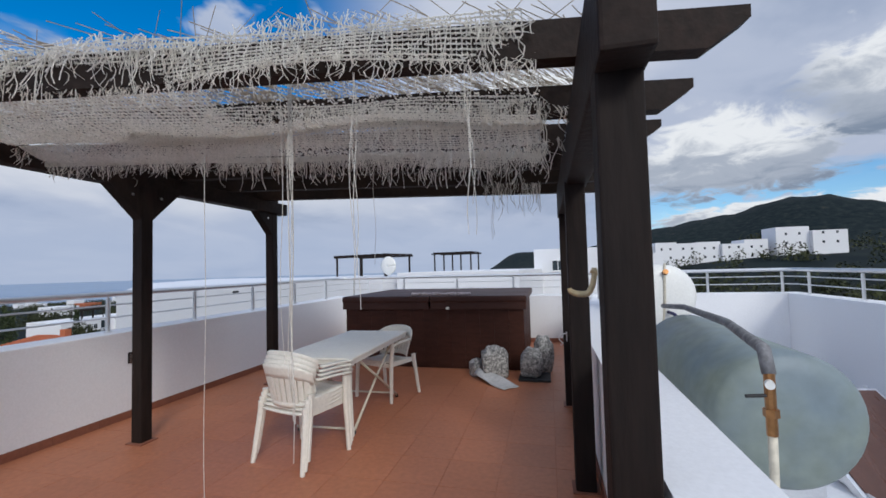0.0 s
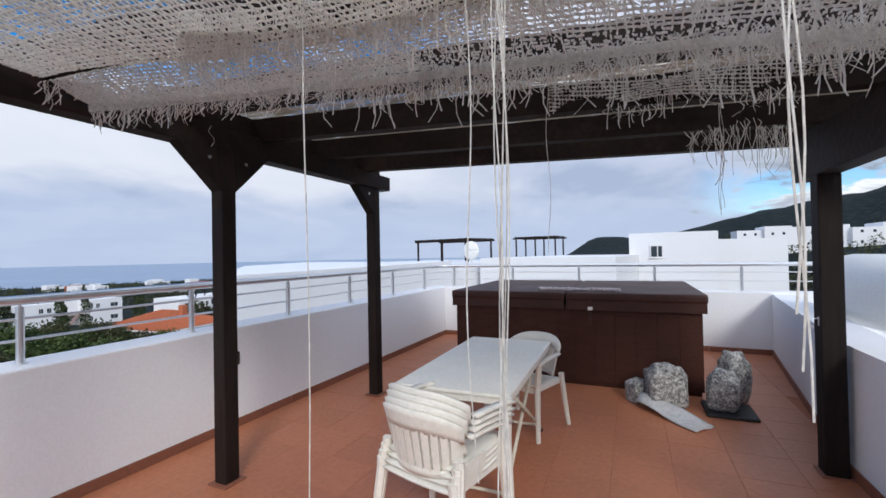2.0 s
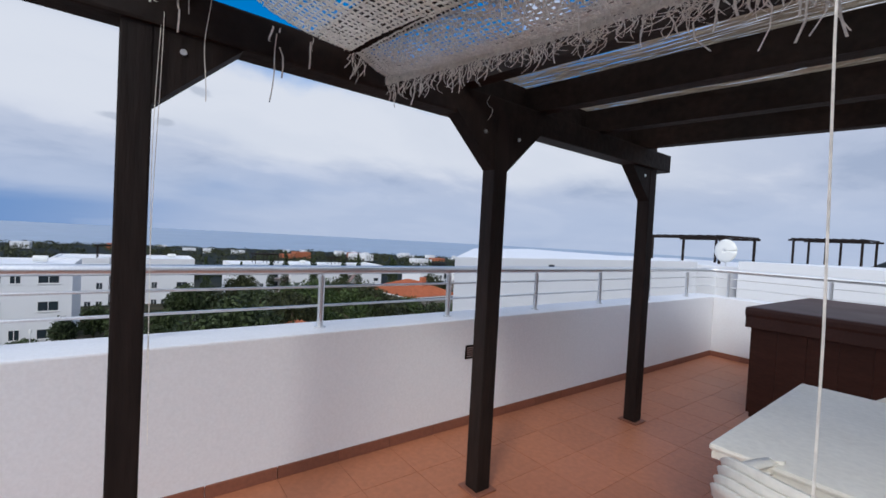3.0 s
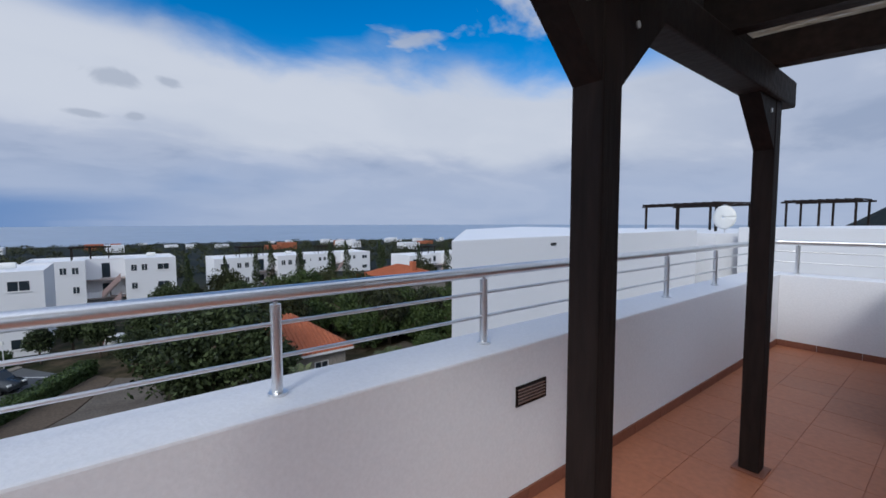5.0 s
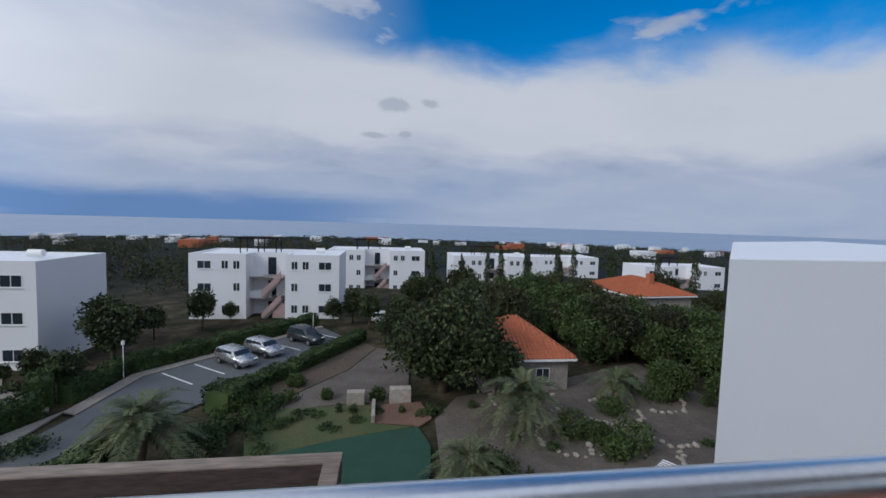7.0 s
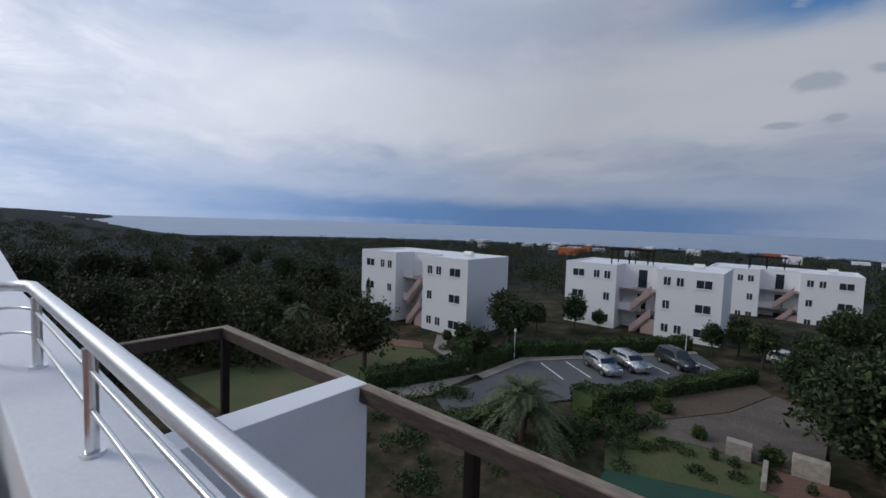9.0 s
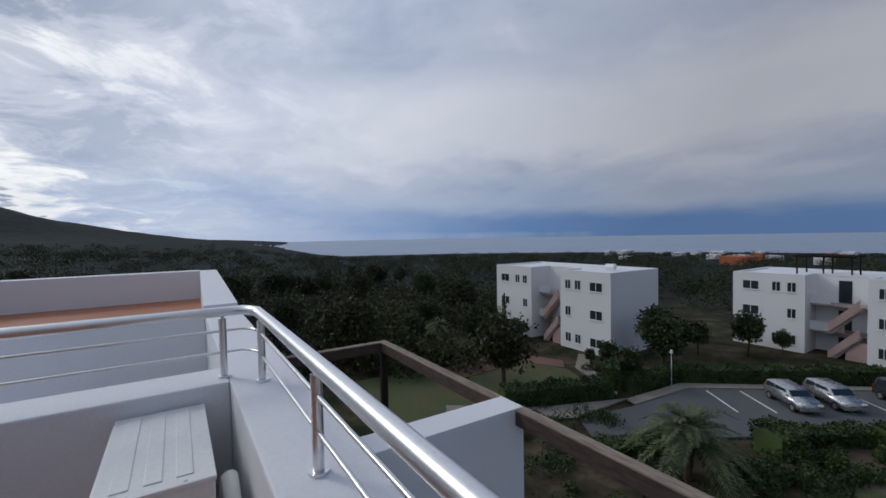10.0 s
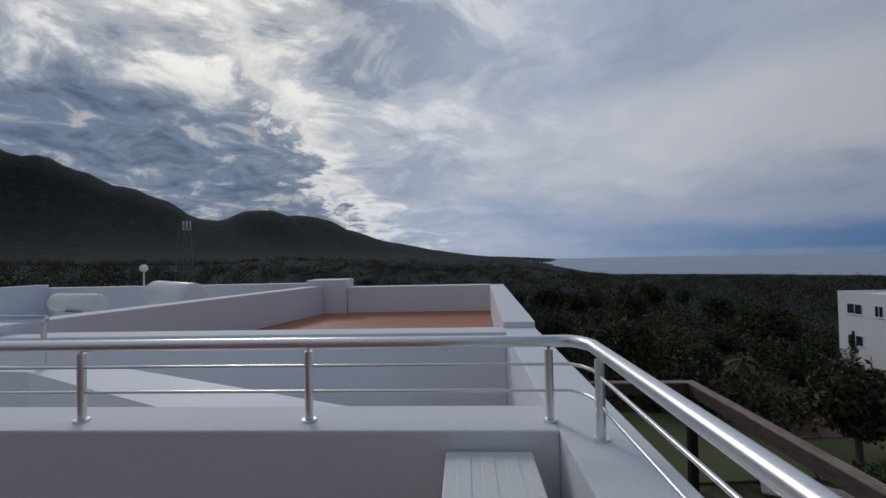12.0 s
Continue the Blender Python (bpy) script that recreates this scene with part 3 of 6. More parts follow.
def build_pergola():
    top = thing("pergola", (0, 0, 0), "dark-stained timber pergola standing on the roof terrace", "pergola")
    for x, y in POSTS:
        h = (0.050 if y < -2 else 0.054) if x < 4 else 0.064
        p = part("post", blk((x - h, y - h, 0.01), (x + h, y + h, 2.27 if x < 4 else 2.02), 0.008), DARKWOOD, top)
        part("base_plate", blk((x - 0.085, y - 0.085, 0), (x + 0.085, y + 0.085, 0.012), 0.003), SKIRT, p)
        for s in (-1, 1):
            if x > 4 or (y > 1 and s > 0) or (y < -1.9 and s < 0):
                continue
            bm = bmesh.new()
            w = 0.05
            prof = [(y + s * h * 0.98, 1.97), (y + s * 0.36, 2.265), (y + s * h * 0.98, 2.265)]
            lo = [bm.verts.new((x - w, q, z)) for q, z in prof]
            hi = [bm.verts.new((x + w, q, z)) for q, z in prof]
            bm.faces.new(lo), bm.faces.new(hi[::-1])
            for i in range(3):
                bm.faces.new((lo[i], hi[i], hi[(i + 1) % 3], lo[(i + 1) % 3]))
            bmesh.ops.recalc_face_normals(bm, faces=bm.faces)
            br = part("brace", bm, DARKWOOD, top)
            part("bolt", rod(bmesh.new(), (x - w - 0.006, y + s * 0.14, 2.18), (x + w + 0.006, y + s * 0.14, 2.18), 0.012, 8), STEEL, br)
    for x0, y0, x1, y1, low, high in ((0.885, -2.75, 0.85, 1.76, 2.25, 2.405), (4.65, -2.30, 4.63, 1.60, 2.0, 2.32)):
        m = Matrix.Translation((x0, y0, 0)) @ pose(0, 0, 0, 0, 0, -math.degrees(math.atan2(x1 - x0, y1 - y0)))
        part("beam", blk((-0.07, 0, low), (0.07, y1 - y0, high), 0.012), BEAMWOOD, top).matrix_basis = m
    part("fascia", blk((0.79, -0.62, 2.408), (0.82, 1.70, 2.575), 0.004), BEAMWOOD, top)
    for y in RAFTERS:
        bm = bmesh.new()
        x0, x1, z0, z1, w = 0.55, 5.22, 2.40, 2.565, 0.045
        prof = [(x0, z1), (x1, z1), (x1, z1 - 0.05), (x1 - 0.16, z0), (x0 + 0.16, z0), (x0, z1 - 0.05)]
        lo = [bm.verts.new((x, -w, z)) for x, z in prof]
        hi = [bm.verts.new((x, w, z)) for x, z in prof]
        bm.faces.new(lo), bm.faces.new(hi[::-1])
        for i in range(6):
            bm.faces.new((lo[i], hi[i], hi[(i + 1) % 6], lo[(i + 1) % 6]))
        bmesh.ops.recalc_face_normals(bm, faces=bm.faces)
        part("rafter", bm, BEAMWOOD, top).matrix_basis = Matrix.Translation((0, y - 2.5 * SKEW, SLOPE * 0.885)) @ pose(0, 0, 0, 0, math.degrees(math.atan(SLOPE)), math.degrees(math.atan(SKEW)))
    return top


PERGOLA = build_pergola()


def ribbon_quads(p, q, w, side):
    """Flat threads between arrays of points p and q, w wide along side."""
    s = np.asarray(side) * w / 2
    return np.stack([p - s, p + s, q + s, q - s], axis=1)


def fall(q):
    """Lowers points with the slope of the rafters."""
    q = np.array(q, float)
    q[..., 2] -= SLOPE * (q[..., 0] - 0.885)
    return q


def net_sheet(name, surf, nu, nv, thread, label, keep=None, seed=3):
    """An open-weave cloth: crossing threads laid over the surface surf(u, v), with worn gaps."""
    rng = np.random.default_rng(seed)
    quads = []
    for axis, (n, m) in ((0, (nu, nv)), (1, (nv, nu))):
        for i in range(n + 1):
            a = i / n + rng.normal() * 0.0012
            b = np.linspace(0, 1, m * 2 + 1)
            u, v = (np.full_like(b, a), b) if axis == 0 else (b, np.full_like(b, a))
            pts = surf(u, v) + rng.normal(size=(len(b), 3)) * 0.0015
            ok = np.ones(len(b) - 1, bool) if keep is None else keep(u[:-1], v[:-1], rng)
            p, q = pts[:-1][ok], pts[1:][ok]
            d = q - p
            d /= np.linalg.norm(d, axis=1)[:, None] + 1e-9
            side = np.cross(d, np.array([0.05, 0.02, 1.0]))
            side /= np.linalg.norm(side, axis=1)[:, None] + 1e-9
            w = 0.8 * thread * (0.7 + 0.6 * rng.random(len(p)))[:, None]
            quads.append(np.stack([p - side * w, p + side * w, q + side * w, q - side * w], axis=1))
            lift = np.array([0, 0, thread * 1.25])
            quads.append(np.stack([p - lift, p + lift, q + lift, q - lift], axis=1))
    return tagged(new(name, quads_mesh(name, fall(np.concatenate(quads)), JUTE)), label, "shade net", kind="stuff")


def sag(u, v, y0, y1, z0, z1, x0=0.98, x1=4.45, dip=0.07, wave=0.03, skew=0.0):
    x = x0 + (x1 - x0) * u
    y = y0 + (y1 - y0) * v + 0.04 * np.sin(u * 9 + y0) * v + (SKEW + skew * v) * (x - 2.5)
    z = z0 + (z1 - z0) * v - dip * np.sin(np.pi * v) + wave * np.sin(u * 11 + v * 3 + y0 * 5)
    return np.stack([x, y, z], axis=-1)


net_sheet("jute_net", lambda u, v: sag(u, v, -1.76, -1.17, 2.53, 2.36, x1=4.42, dip=0.03, wave=0.015), 150, 24, 0.0040, "bleached open-weave jute net, worn and frayed, stretched under the rafters",
          lambda u, v, r: (r.random(len(u)) > 0.012) & ((u < 0.5) | (v < 0.15) | (v > 0.72) | (r.random(len(u)) > 0.7)))
net_sheet("jute_net", lambda u, v: sag(u, v, -1.17, -0.88, 2.36, 2.31, x1=4.42, dip=0.02, wave=0.015, skew=0.07), 150, 15, 0.0038, "bleached open-weave jute net sagging below the rafters",
          lambda u, v, r: (r.random(len(u)) > 0.012) & ((u < 0.5) | (v < 0.55) | (r.random(len(u)) > 0.55)))
net_sheet("jute_hem", lambda u, v: sag(u, np.ones_like(u), -0.88, -0.88, 2.31, 2.31, x1=4.42, dip=0.0, wave=0.012, skew=0.07) - np.stack([0 * u, 0 * u, 0.03 * v], axis=-1),
          260, 4, 0.0040, "dense woven hem along the edge of the jute net", seed=9)
net_sheet("jute_net", lambda u, v: sag(u, v, -1.90, -1.885, 2.59, 2.42, x1=4.36, dip=0.0, wave=0.012), 165, 9, 0.0036, "bleached jute net hanging over the front rafter",
          lambda u, v, r: r.random(len(u)) > 0.03)
net_sheet("jute_net", lambda u, v: sag(u, v, -1.225, -1.215, 2.52, 2.43, x0=2.4, x1=4.4, dip=0.0, wave=0.012), 95, 5, 0.0036, "bleached jute net hanging over a middle rafter",
          lambda u, v, r: r.random(len(u)) > 0.08)
net_sheet("jute_net", lambda u, v: sag(u, v, 0.10, 0.11, 2.54, 2.42, x0=3.0, x1=4.4, dip=0.0, wave=0.012), 70, 7, 0.0036, "bleached jute net hanging over a middle rafter",
          lambda u, v, r: r.random(len(u)) > 0.08)
net_sheet("jute_net", lambda u, v: sag(u, v, -2.15, -1.80, 2.60, 2.59, x1=2.1, dip=0.02), 60, 6, 0.003, "torn remains of a jute net above the front rafter",
          lambda u, v, r: r.random(len(u)) > 0.65)


def mat_sheet(name, y0, y1, z, x0, x1, seed, label):
    """A woven mat of thin reeds laid over the rafters, with slits between them."""
    rng = np.random.default_rng(seed)
    quads = []
    n = int((y1 - y0) / 0.011)
    for i in range(n):
        y = y0 + (i + 0.5) * (y1 - y0) / n
        xs = np.linspace(x0, x1 - 0.25 * rng.random() ** 3, 30)
        zz = z + 0.012 * np.sin(xs * 3 + y * 7) + 0.002 * rng.normal(size=30)
        yy = y + SKEW * (xs - 2.5) + 0.002 * rng.normal(size=30)
        p = np.stack([xs, yy, zz], 1)
        quads.append(ribbon_quads(p[:-1], p[1:], 0.0108 * (0.75 + 0.3 * rng.random()), (0, 1, 0)))
        quads.append(ribbon_quads(p[:-1], p[1:], 0.006, (0, 0, 1)))
    return tagged(new(name, quads_mesh(name, fall(np.concatenate(quads)), MAT)), label, "shade mat", kind="stuff")


mat_sheet("reed_mat", -0.50, 1.66, 2.585, 0.72, 5.0, 5, "grey-brown woven reed mat over the rafters")


def stick_cover():
    """Loose thin twigs over the front bays, with sky between them."""
    rng = np.random.default_rng(8)
    bm_q = []
    for i in range(750):
        x = 0.75 + 3.9 * rng.random() ** 0.9
        y = -1.70 + 1.15 * rng.random() + SKEW * (x - 2.5)
        ln = 0.35 + 0.5 * rng.random()
        a = rng.normal() * 0.12 + 0.55
        p = np.array([[x, y - ln / 2, 2.59 + 0.02 * rng.random()]])
        q = p + np.array([[ln * math.sin(a), ln * math.cos(a), 0.03 * rng.normal()]])
        for side in ((1, 0, 0), (0, 0, 1)):
            bm_q.append(ribbon_quads(p, q, 0.0055, side))
    for i in range(26):
        x = 0.9 + 3.7 * rng.random()
        p = np.array([[x, -1.84 + SKEW * (x - 2.5), 2.58]])
        q = p + np.array([[0.25 * rng.normal(), -0.05 - 0.12 * rng.random(), 0.03 + 0.10 * rng.random()]])
        for side in ((1, 0, 0), (0, 0, 1)):
            bm_q.append(ribbon_quads(p, q, 0.005, side))
    tagged(new("reed_twigs", quads_mesh("reed_twigs", fall(np.concatenate(bm_q)), MAT)), "loose dry reed twigs lying over the pergola rafters", "twigs", kind="stuff")


stick_cover()


def fringe(name, line, count, lo, hi, seed, label, thick=0.0038, wild=0.11):
    """Frayed threads hanging from a torn edge, each bent a little its own way."""
    rng = np.random.default_rng(seed)
    quads = []
    for _ in range(count):
        a = line(rng.random()) + rng.normal(size=3) * 0.008
        ln = lo + (hi - lo) * rng.random() ** 1.8
        n = 6
        t = np.linspace(0, 1, n)
        sway = rng.normal(size=2) * wild * ln * 0.6
        curl = rng.normal() * 0.02
        p = np.stack([a[0] + sway[0] * t ** 1.5 + curl * np.sin(t * 7), a[1] + sway[1] * t ** 1.5, a[2] - ln * t + 0.3 * abs(sway[0]) * t], 1)
        w = thick * (0.6 + 1.0 * rng.random())
        for side in ((1, 0, 0), (0, 1, 0)):
            quads.append(ribbon_quads(p[:-1], p[1:], w, side))
    return tagged(new(name, quads_mesh(name, fall(np.concatenate(quads)), JUTE)), label, "fringe", kind="stuff")


def edge(y0, z0, x0=1.0, x1=4.4):
    return lambda u: sag(np.array(u), np.array(1.0), y0, y0, z0, z0, x0, x1, 0, 0.03)


def hem_line(y, z, x0, x1):
    return lambda u: sag(np.array(u), np.array(1.0), y, y, z, z, x0, x1, 0, 0.012, 0.07)


fringe("jute_fringe", hem_line(-0.88, 2.285, 1.0, 4.42), 620, 0.03, 0.11, 21, "frayed jute threads along the hem of the net")
fringe("jute_fringe", hem_line(-0.92, 2.32, 2.3, 4.45), 300, 0.08, 0.26, 22, "long frayed jute threads hanging from the torn net", thick=0.0042)
fringe("jute_fringe", edge(-1.17, 2.35), 340, 0.03, 0.12, 23, "frayed jute threads hanging under the rafters", wild=0.25)
fringe("jute_fringe", edge(-1.24, 2.47, 1.9, 4.45), 480, 0.12, 0.36, 27, "long frayed jute threads hanging under the rafters", thick=0.0045, wild=0.10)
fringe("jute_fringe", edge(-1.2, 2.46, 4.1, 4.75), 70, 0.04, 0.2, 33, "tangled jute ends at the edge of the net", thick=0.0045, wild=0.8)
fringe("jute_fringe", edge(-0.9, 2.36, 4.1, 4.75), 70, 0.04, 0.2, 34, "tangled jute ends at the edge of the net", thick=0.0045, wild=0.8)
fringe("jute_fringe", edge(-1.90, 2.43), 420, 0.03, 0.16, 24, "dense frayed jute threads hanging over the front rafter", thick=0.0042, wild=0.22)
fringe("jute_fringe", edge(-1.91, 2.59), 300, 0.05, 0.24, 30, "loose jute threads hanging down the front rafter", thick=0.0046, wild=0.22)
fringe("jute_fringe", edge(-1.91, 2.58, 1.0, 3.0), 230, 0.05, 0.26, 31, "tangled jute threads on the front rafter", thick=0.005, wild=0.9)
fringe("jute_fringe", edge(0.10, 2.44, 3.3, 4.4), 80, 0.05, 0.15, 35, "frayed jute threads hanging under a middle rafter", 0.0034, 0.08)
fringe("jute_fringe", edge(0.78, 2.42, 3.8, 4.4), 70, 0.12, 0.40, 25, "frayed jute threads hanging near the far rafter", 0.0034, 0.05)
fringe("jute_fringe", lambda u: np.array([1.0 + 0.03 * np.sin(u * 20), -2.1 + 1.7 * u, 2.36]), 10, 0.06, 0.35, 29, "frayed jute threads hanging beside the sea-side beam", 0.005)


def hanging_string(x, y, z, ln, strands, seed, label):
    rng = np.random.default_rng(seed)
    top = thing("hanging_string", (0, 0, 0), label, "string", "frayed strings under the pergola")
    for k in range(strands):
        pts, ox, oy = [], rng.normal() * 0.008, rng.normal() * 0.008
        l2 = ln * (1 - 0.3 * rng.random() * (strands > 1))
        for i in range(15):
            t = i / 14
            pts.append((x + ox * (0.4 + t) + 0.010 * math.sin(t * 9 + seed + k), y + oy * (0.4 + t) + 0.007 * math.cos(t * 6 + k), z - l2 * t))
        part("strand", tube(bmesh.new(), pts, 0.0017, 4), JUTE, top)


for k, (x, y, z, ln, st) in enumerate([(3.20, -1.55, 2.44, 2.1, 6), (2.68, -1.54, 2.44, 2.3, 1), (3.10, -1.48, 2.40, 1.4, 1), (3.63, -1.72, 2.44, 1.15, 3), (4.13, -1.66, 2.44, 0.95, 4),
                                      (1.02, -1.95, 2.40, 0.4, 1), (3.05, -0.15, 2.42, 0.9, 1), (3.95, 0.62, 2.40, 0.75, 3)]):
    hanging_string(x, y, z, ln, st, 40 + k, "bleached jute string hanging from the pergola")
hanging_string(0.96, -2.09, 2.3, 1.6, 2, 60, "bleached jute cord hanging along the pergola post")


def wall_hook(x, y, z, rz):
    t = thing("wall_hook", (x, y, z), "small bent metal hook screwed to the pergola post", "hook", "metal hooks", rz)
    part("plate", blk((-0.012, -0.006, -0.03), (0.012, 0, 0.03), 0.002), STEEL, t)
    part("bend", tube(bmesh.new(), [(0, -0.005, 0.02), (0, -0.04, 0.015), (0, -0.055, -0.02), (0, -0.03, -0.045), (0, -0.045, -0.06)], 0.004, 6), STEEL, t)


wall_hook(4.545, -0.40, 0.98, -90)
wall_hook(4.57, 1.22, 1.02, -90)
GOLD = material("worn_cream_paint", (0.56, 0.46, 0.27), 0.5, metal=0.0, vary=0.2, scale=9, tint=(0.30, 0.20, 0.08))


def horn_hook():
    t = thing("coat_hook", (4.585, -2.04, 1.395), "worn cream curved coat hook screwed to the pergola post", "hook", rz=-90)
    pts = [(0, -0.012 - 0.075 * (1 - math.cos(s)) / 2, -0.018 * math.sin(s) + 0.062 * (1 - min(1, s / 1.2)) ** 1.5) for s in [k * math.pi / 16 for k in range(17)]]
    part("hook", tube(bmesh.new(), pts, [0.007 + 0.003 * math.sin(k * math.pi / 16) for k in range(17)], 10), GOLD, t, smooth=True)
    part("knob", rod(bmesh.new(), (0, 0, 0.045), (0, -0.022, 0.055), 0.009, 10), GOLD, t)
    part("plate", blk((-0.016, -0.004, -0.035), (0.016, 0.0, 0.055), 0.002), STEEL, t)


horn_hook()


# ---- hot tub with its closed cover ----
def hot_tub():
    x0, x1, y0, y1 = 1.36, 4.08, 2.62, 4.62
    t = thing("hot_tub", (0, 0, 0), "brown panelled hot tub with a closed brown vinyl cover", "hot tub")
    part("base", blk((x0 + 0.04, y0 + 0.04, 0), (x1 - 0.04, y1 - 0.04, 0.9)), COVER, t)
    part("plinth", blk((x0 + 0.02, y0 + 0.02, 0.0), (x1 - 0.02, y1 - 0.02, 0.05), 0.005), TUBWOOD, t)
    n = 13
    for k in range(n):
        a, b = x0 + (x1 - x0) * k / n, x0 + (x1 - x0) * (k + 1) / n
        part("panel", blk((a + 0.0007, y0, 0.05), (b - 0.0007, y0 + 0.03, 0.90), 0.0015), TUBWOOD, t)
        part("panel", blk((a + 0.002, y1 - 0.03, 0.05), (b - 0.002, y1, 0.90), 0.003), TUBWOOD, t)
    for k in range(9):
        a, b = y0 + 0.03 + (y1 - y0 - 0.06) * k / 9, y0 + 0.03 + (y1 - y0 - 0.06) * (k + 1) / 9
        for x in (x0, x1 - 0.03):
            part("panel", blk((x, a + 0.002, 0.05), (x + 0.03, b - 0.002, 0.90), 0.003), TUBWOOD, t)
    xm = (x0 + x1) / 2
    for a, b in ((x0 - 0.05, xm - 0.003), (xm + 0.003, x1 + 0.05)):
        c = bmesh.new()
        box(c, (a, y0 - 0.05, 0.955), (b, y1 + 0.05, 1.055), 0.03)
        cover = part("cover_half", c, COVER, t, "padded brown vinyl cover half", smooth=False)
        s = bmesh.new()
        box(s, (a + 0.012, y0 - 0.042, 0.86), (b - 0.012, y0 - 0.032, 0.975), 0.004)
        part("skirt", s, COVER, cover)
    part("strap", blk((2.98, y0 - 0.056, 0.72), (3.01, y0 - 0.046, 0.97), 0.002), COVER, t)
    part("buckle", blk((2.97, y0 - 0.064, 0.86), (3.02, y0 - 0.048, 0.90), 0.004), PLASTIC, t, "white plastic buckle")


hot_tub()


def cloth_strip(x, y, z, ln, seed):
    rng = random.Random(seed)
    pts = [(x + ln * i / 7, y + 0.012 * rng.uniform(-1, 1), z + 0.018 + 0.004 * rng.uniform(-1, 1)) for i in range(8)]
    solid("cloth_roll", tube(bmesh.new(), pts, [0.018 + 0.012 * rng.random() for _ in pts], 8), PINK, "pale pinkish cloth rolls lying on the hot tub cover", "cloth", "cloth rolls on the cover", smooth=True)


PINK = material("pale_cloth", (0.55, 0.46, 0.46), 0.85, vary=0.2, scale=12, fine=60, bump=0.3)
for k, (x, ln) in enumerate([(2.40, 0.15), (2.56, 0.16), (2.73, 0.26), (3.00, 0.14), (3.15, 0.16)]):
    cloth_strip(x, 2.75 + 0.01 * (k % 2), 1.055, ln, k)


# ---- table and chairs ----
def folding_table():
    t = thing("folding_table", (2.41, 0.66, 0), "white folding table with crossed tubular legs", "table", rz=1.5)
    bm = bmesh.new()
    w, l = 0.37, 0.77
    box(bm, (-w, -l, 0.695), (w, l, 0.722), 0.012)
    top = part("tabletop", bm, PLASTIC, t, "white moulded plastic tabletop")
    rim = bmesh.new()
    for lo, hi in (((-w + 0.01, -l + 0.01, 0.66), (-w + 0.025, l - 0.01, 0.70)), ((w - 0.025, -l + 0.01, 0.66), (w - 0.01, l - 0.01, 0.70)),
                   ((-w + 0.025, -l + 0.01, 0.66), (w - 0.025, -l + 0.025, 0.70)), ((-w + 0.025, l - 0.025, 0.66), (w - 0.025, l - 0.01, 0.70))):
        box(rim, lo, hi, 0.003)
    part("rim", rim, PLASTIC, top)
    for x in (-0.30, 0.30):
        part("leg", tube(bmesh.new(), [(x, -0.55, 0.68), (x, 0.0, 0.36), (x, 0.55, 0.02)], 0.013, 8), CREAM, t, "cream tubular steel leg", smooth=True)
        part("leg", tube(bmesh.new(), [(x * 0.9, 0.55, 0.68), (x * 0.9, 0.0, 0.36), (x * 0.9, -0.55, 0.02)], 0.013, 8), CREAM, t, "cream tubular steel leg", smooth=True)
        for y in (-0.55, 0.55):
            xx = x if y > 0 else x * 0.9
            part("foot_cap", rod(bmesh.new(), (xx, y, 0.0), (xx, y - 0.02 * (1 if y > 0 else -1), 0.035), 0.018, 8), RUBBER, t)
    for y in (-0.55, 0.55):
        part("stretcher", rod(bmesh.new(), (-0.29, y, 0.045), (0.29, y, 0.045), 0.011, 8), CREAM, t, smooth=True)
        part("top_bar", rod(bmesh.new(), (-0.29, y, 0.67), (0.29, y, 0.67), 0.011, 8), CREAM, t, smooth=True)


CREAM = material("cream_enamel_steel", (0.62, 0.57, 0.46), 0.45, vary=0.15, scale=8)
folding_table()


def sheet_solid(bm, grid, thick):
    """A curved shell with thickness from a grid of points."""
    n, m = len(grid), len(grid[0])
    vs = [[bm.verts.new(p) for p in row] for row in grid]
    faces = []
    for i in range(n - 1):
        for j in range(m - 1):
            faces.append(bm.faces.new((vs[i][j], vs[i + 1][j], vs[i + 1][j + 1], vs[i][j + 1])))
    bmesh.ops.recalc_face_normals(bm, faces=faces)
    bmesh.ops.solidify(bm, geom=faces, thickness=thick)
    return bm


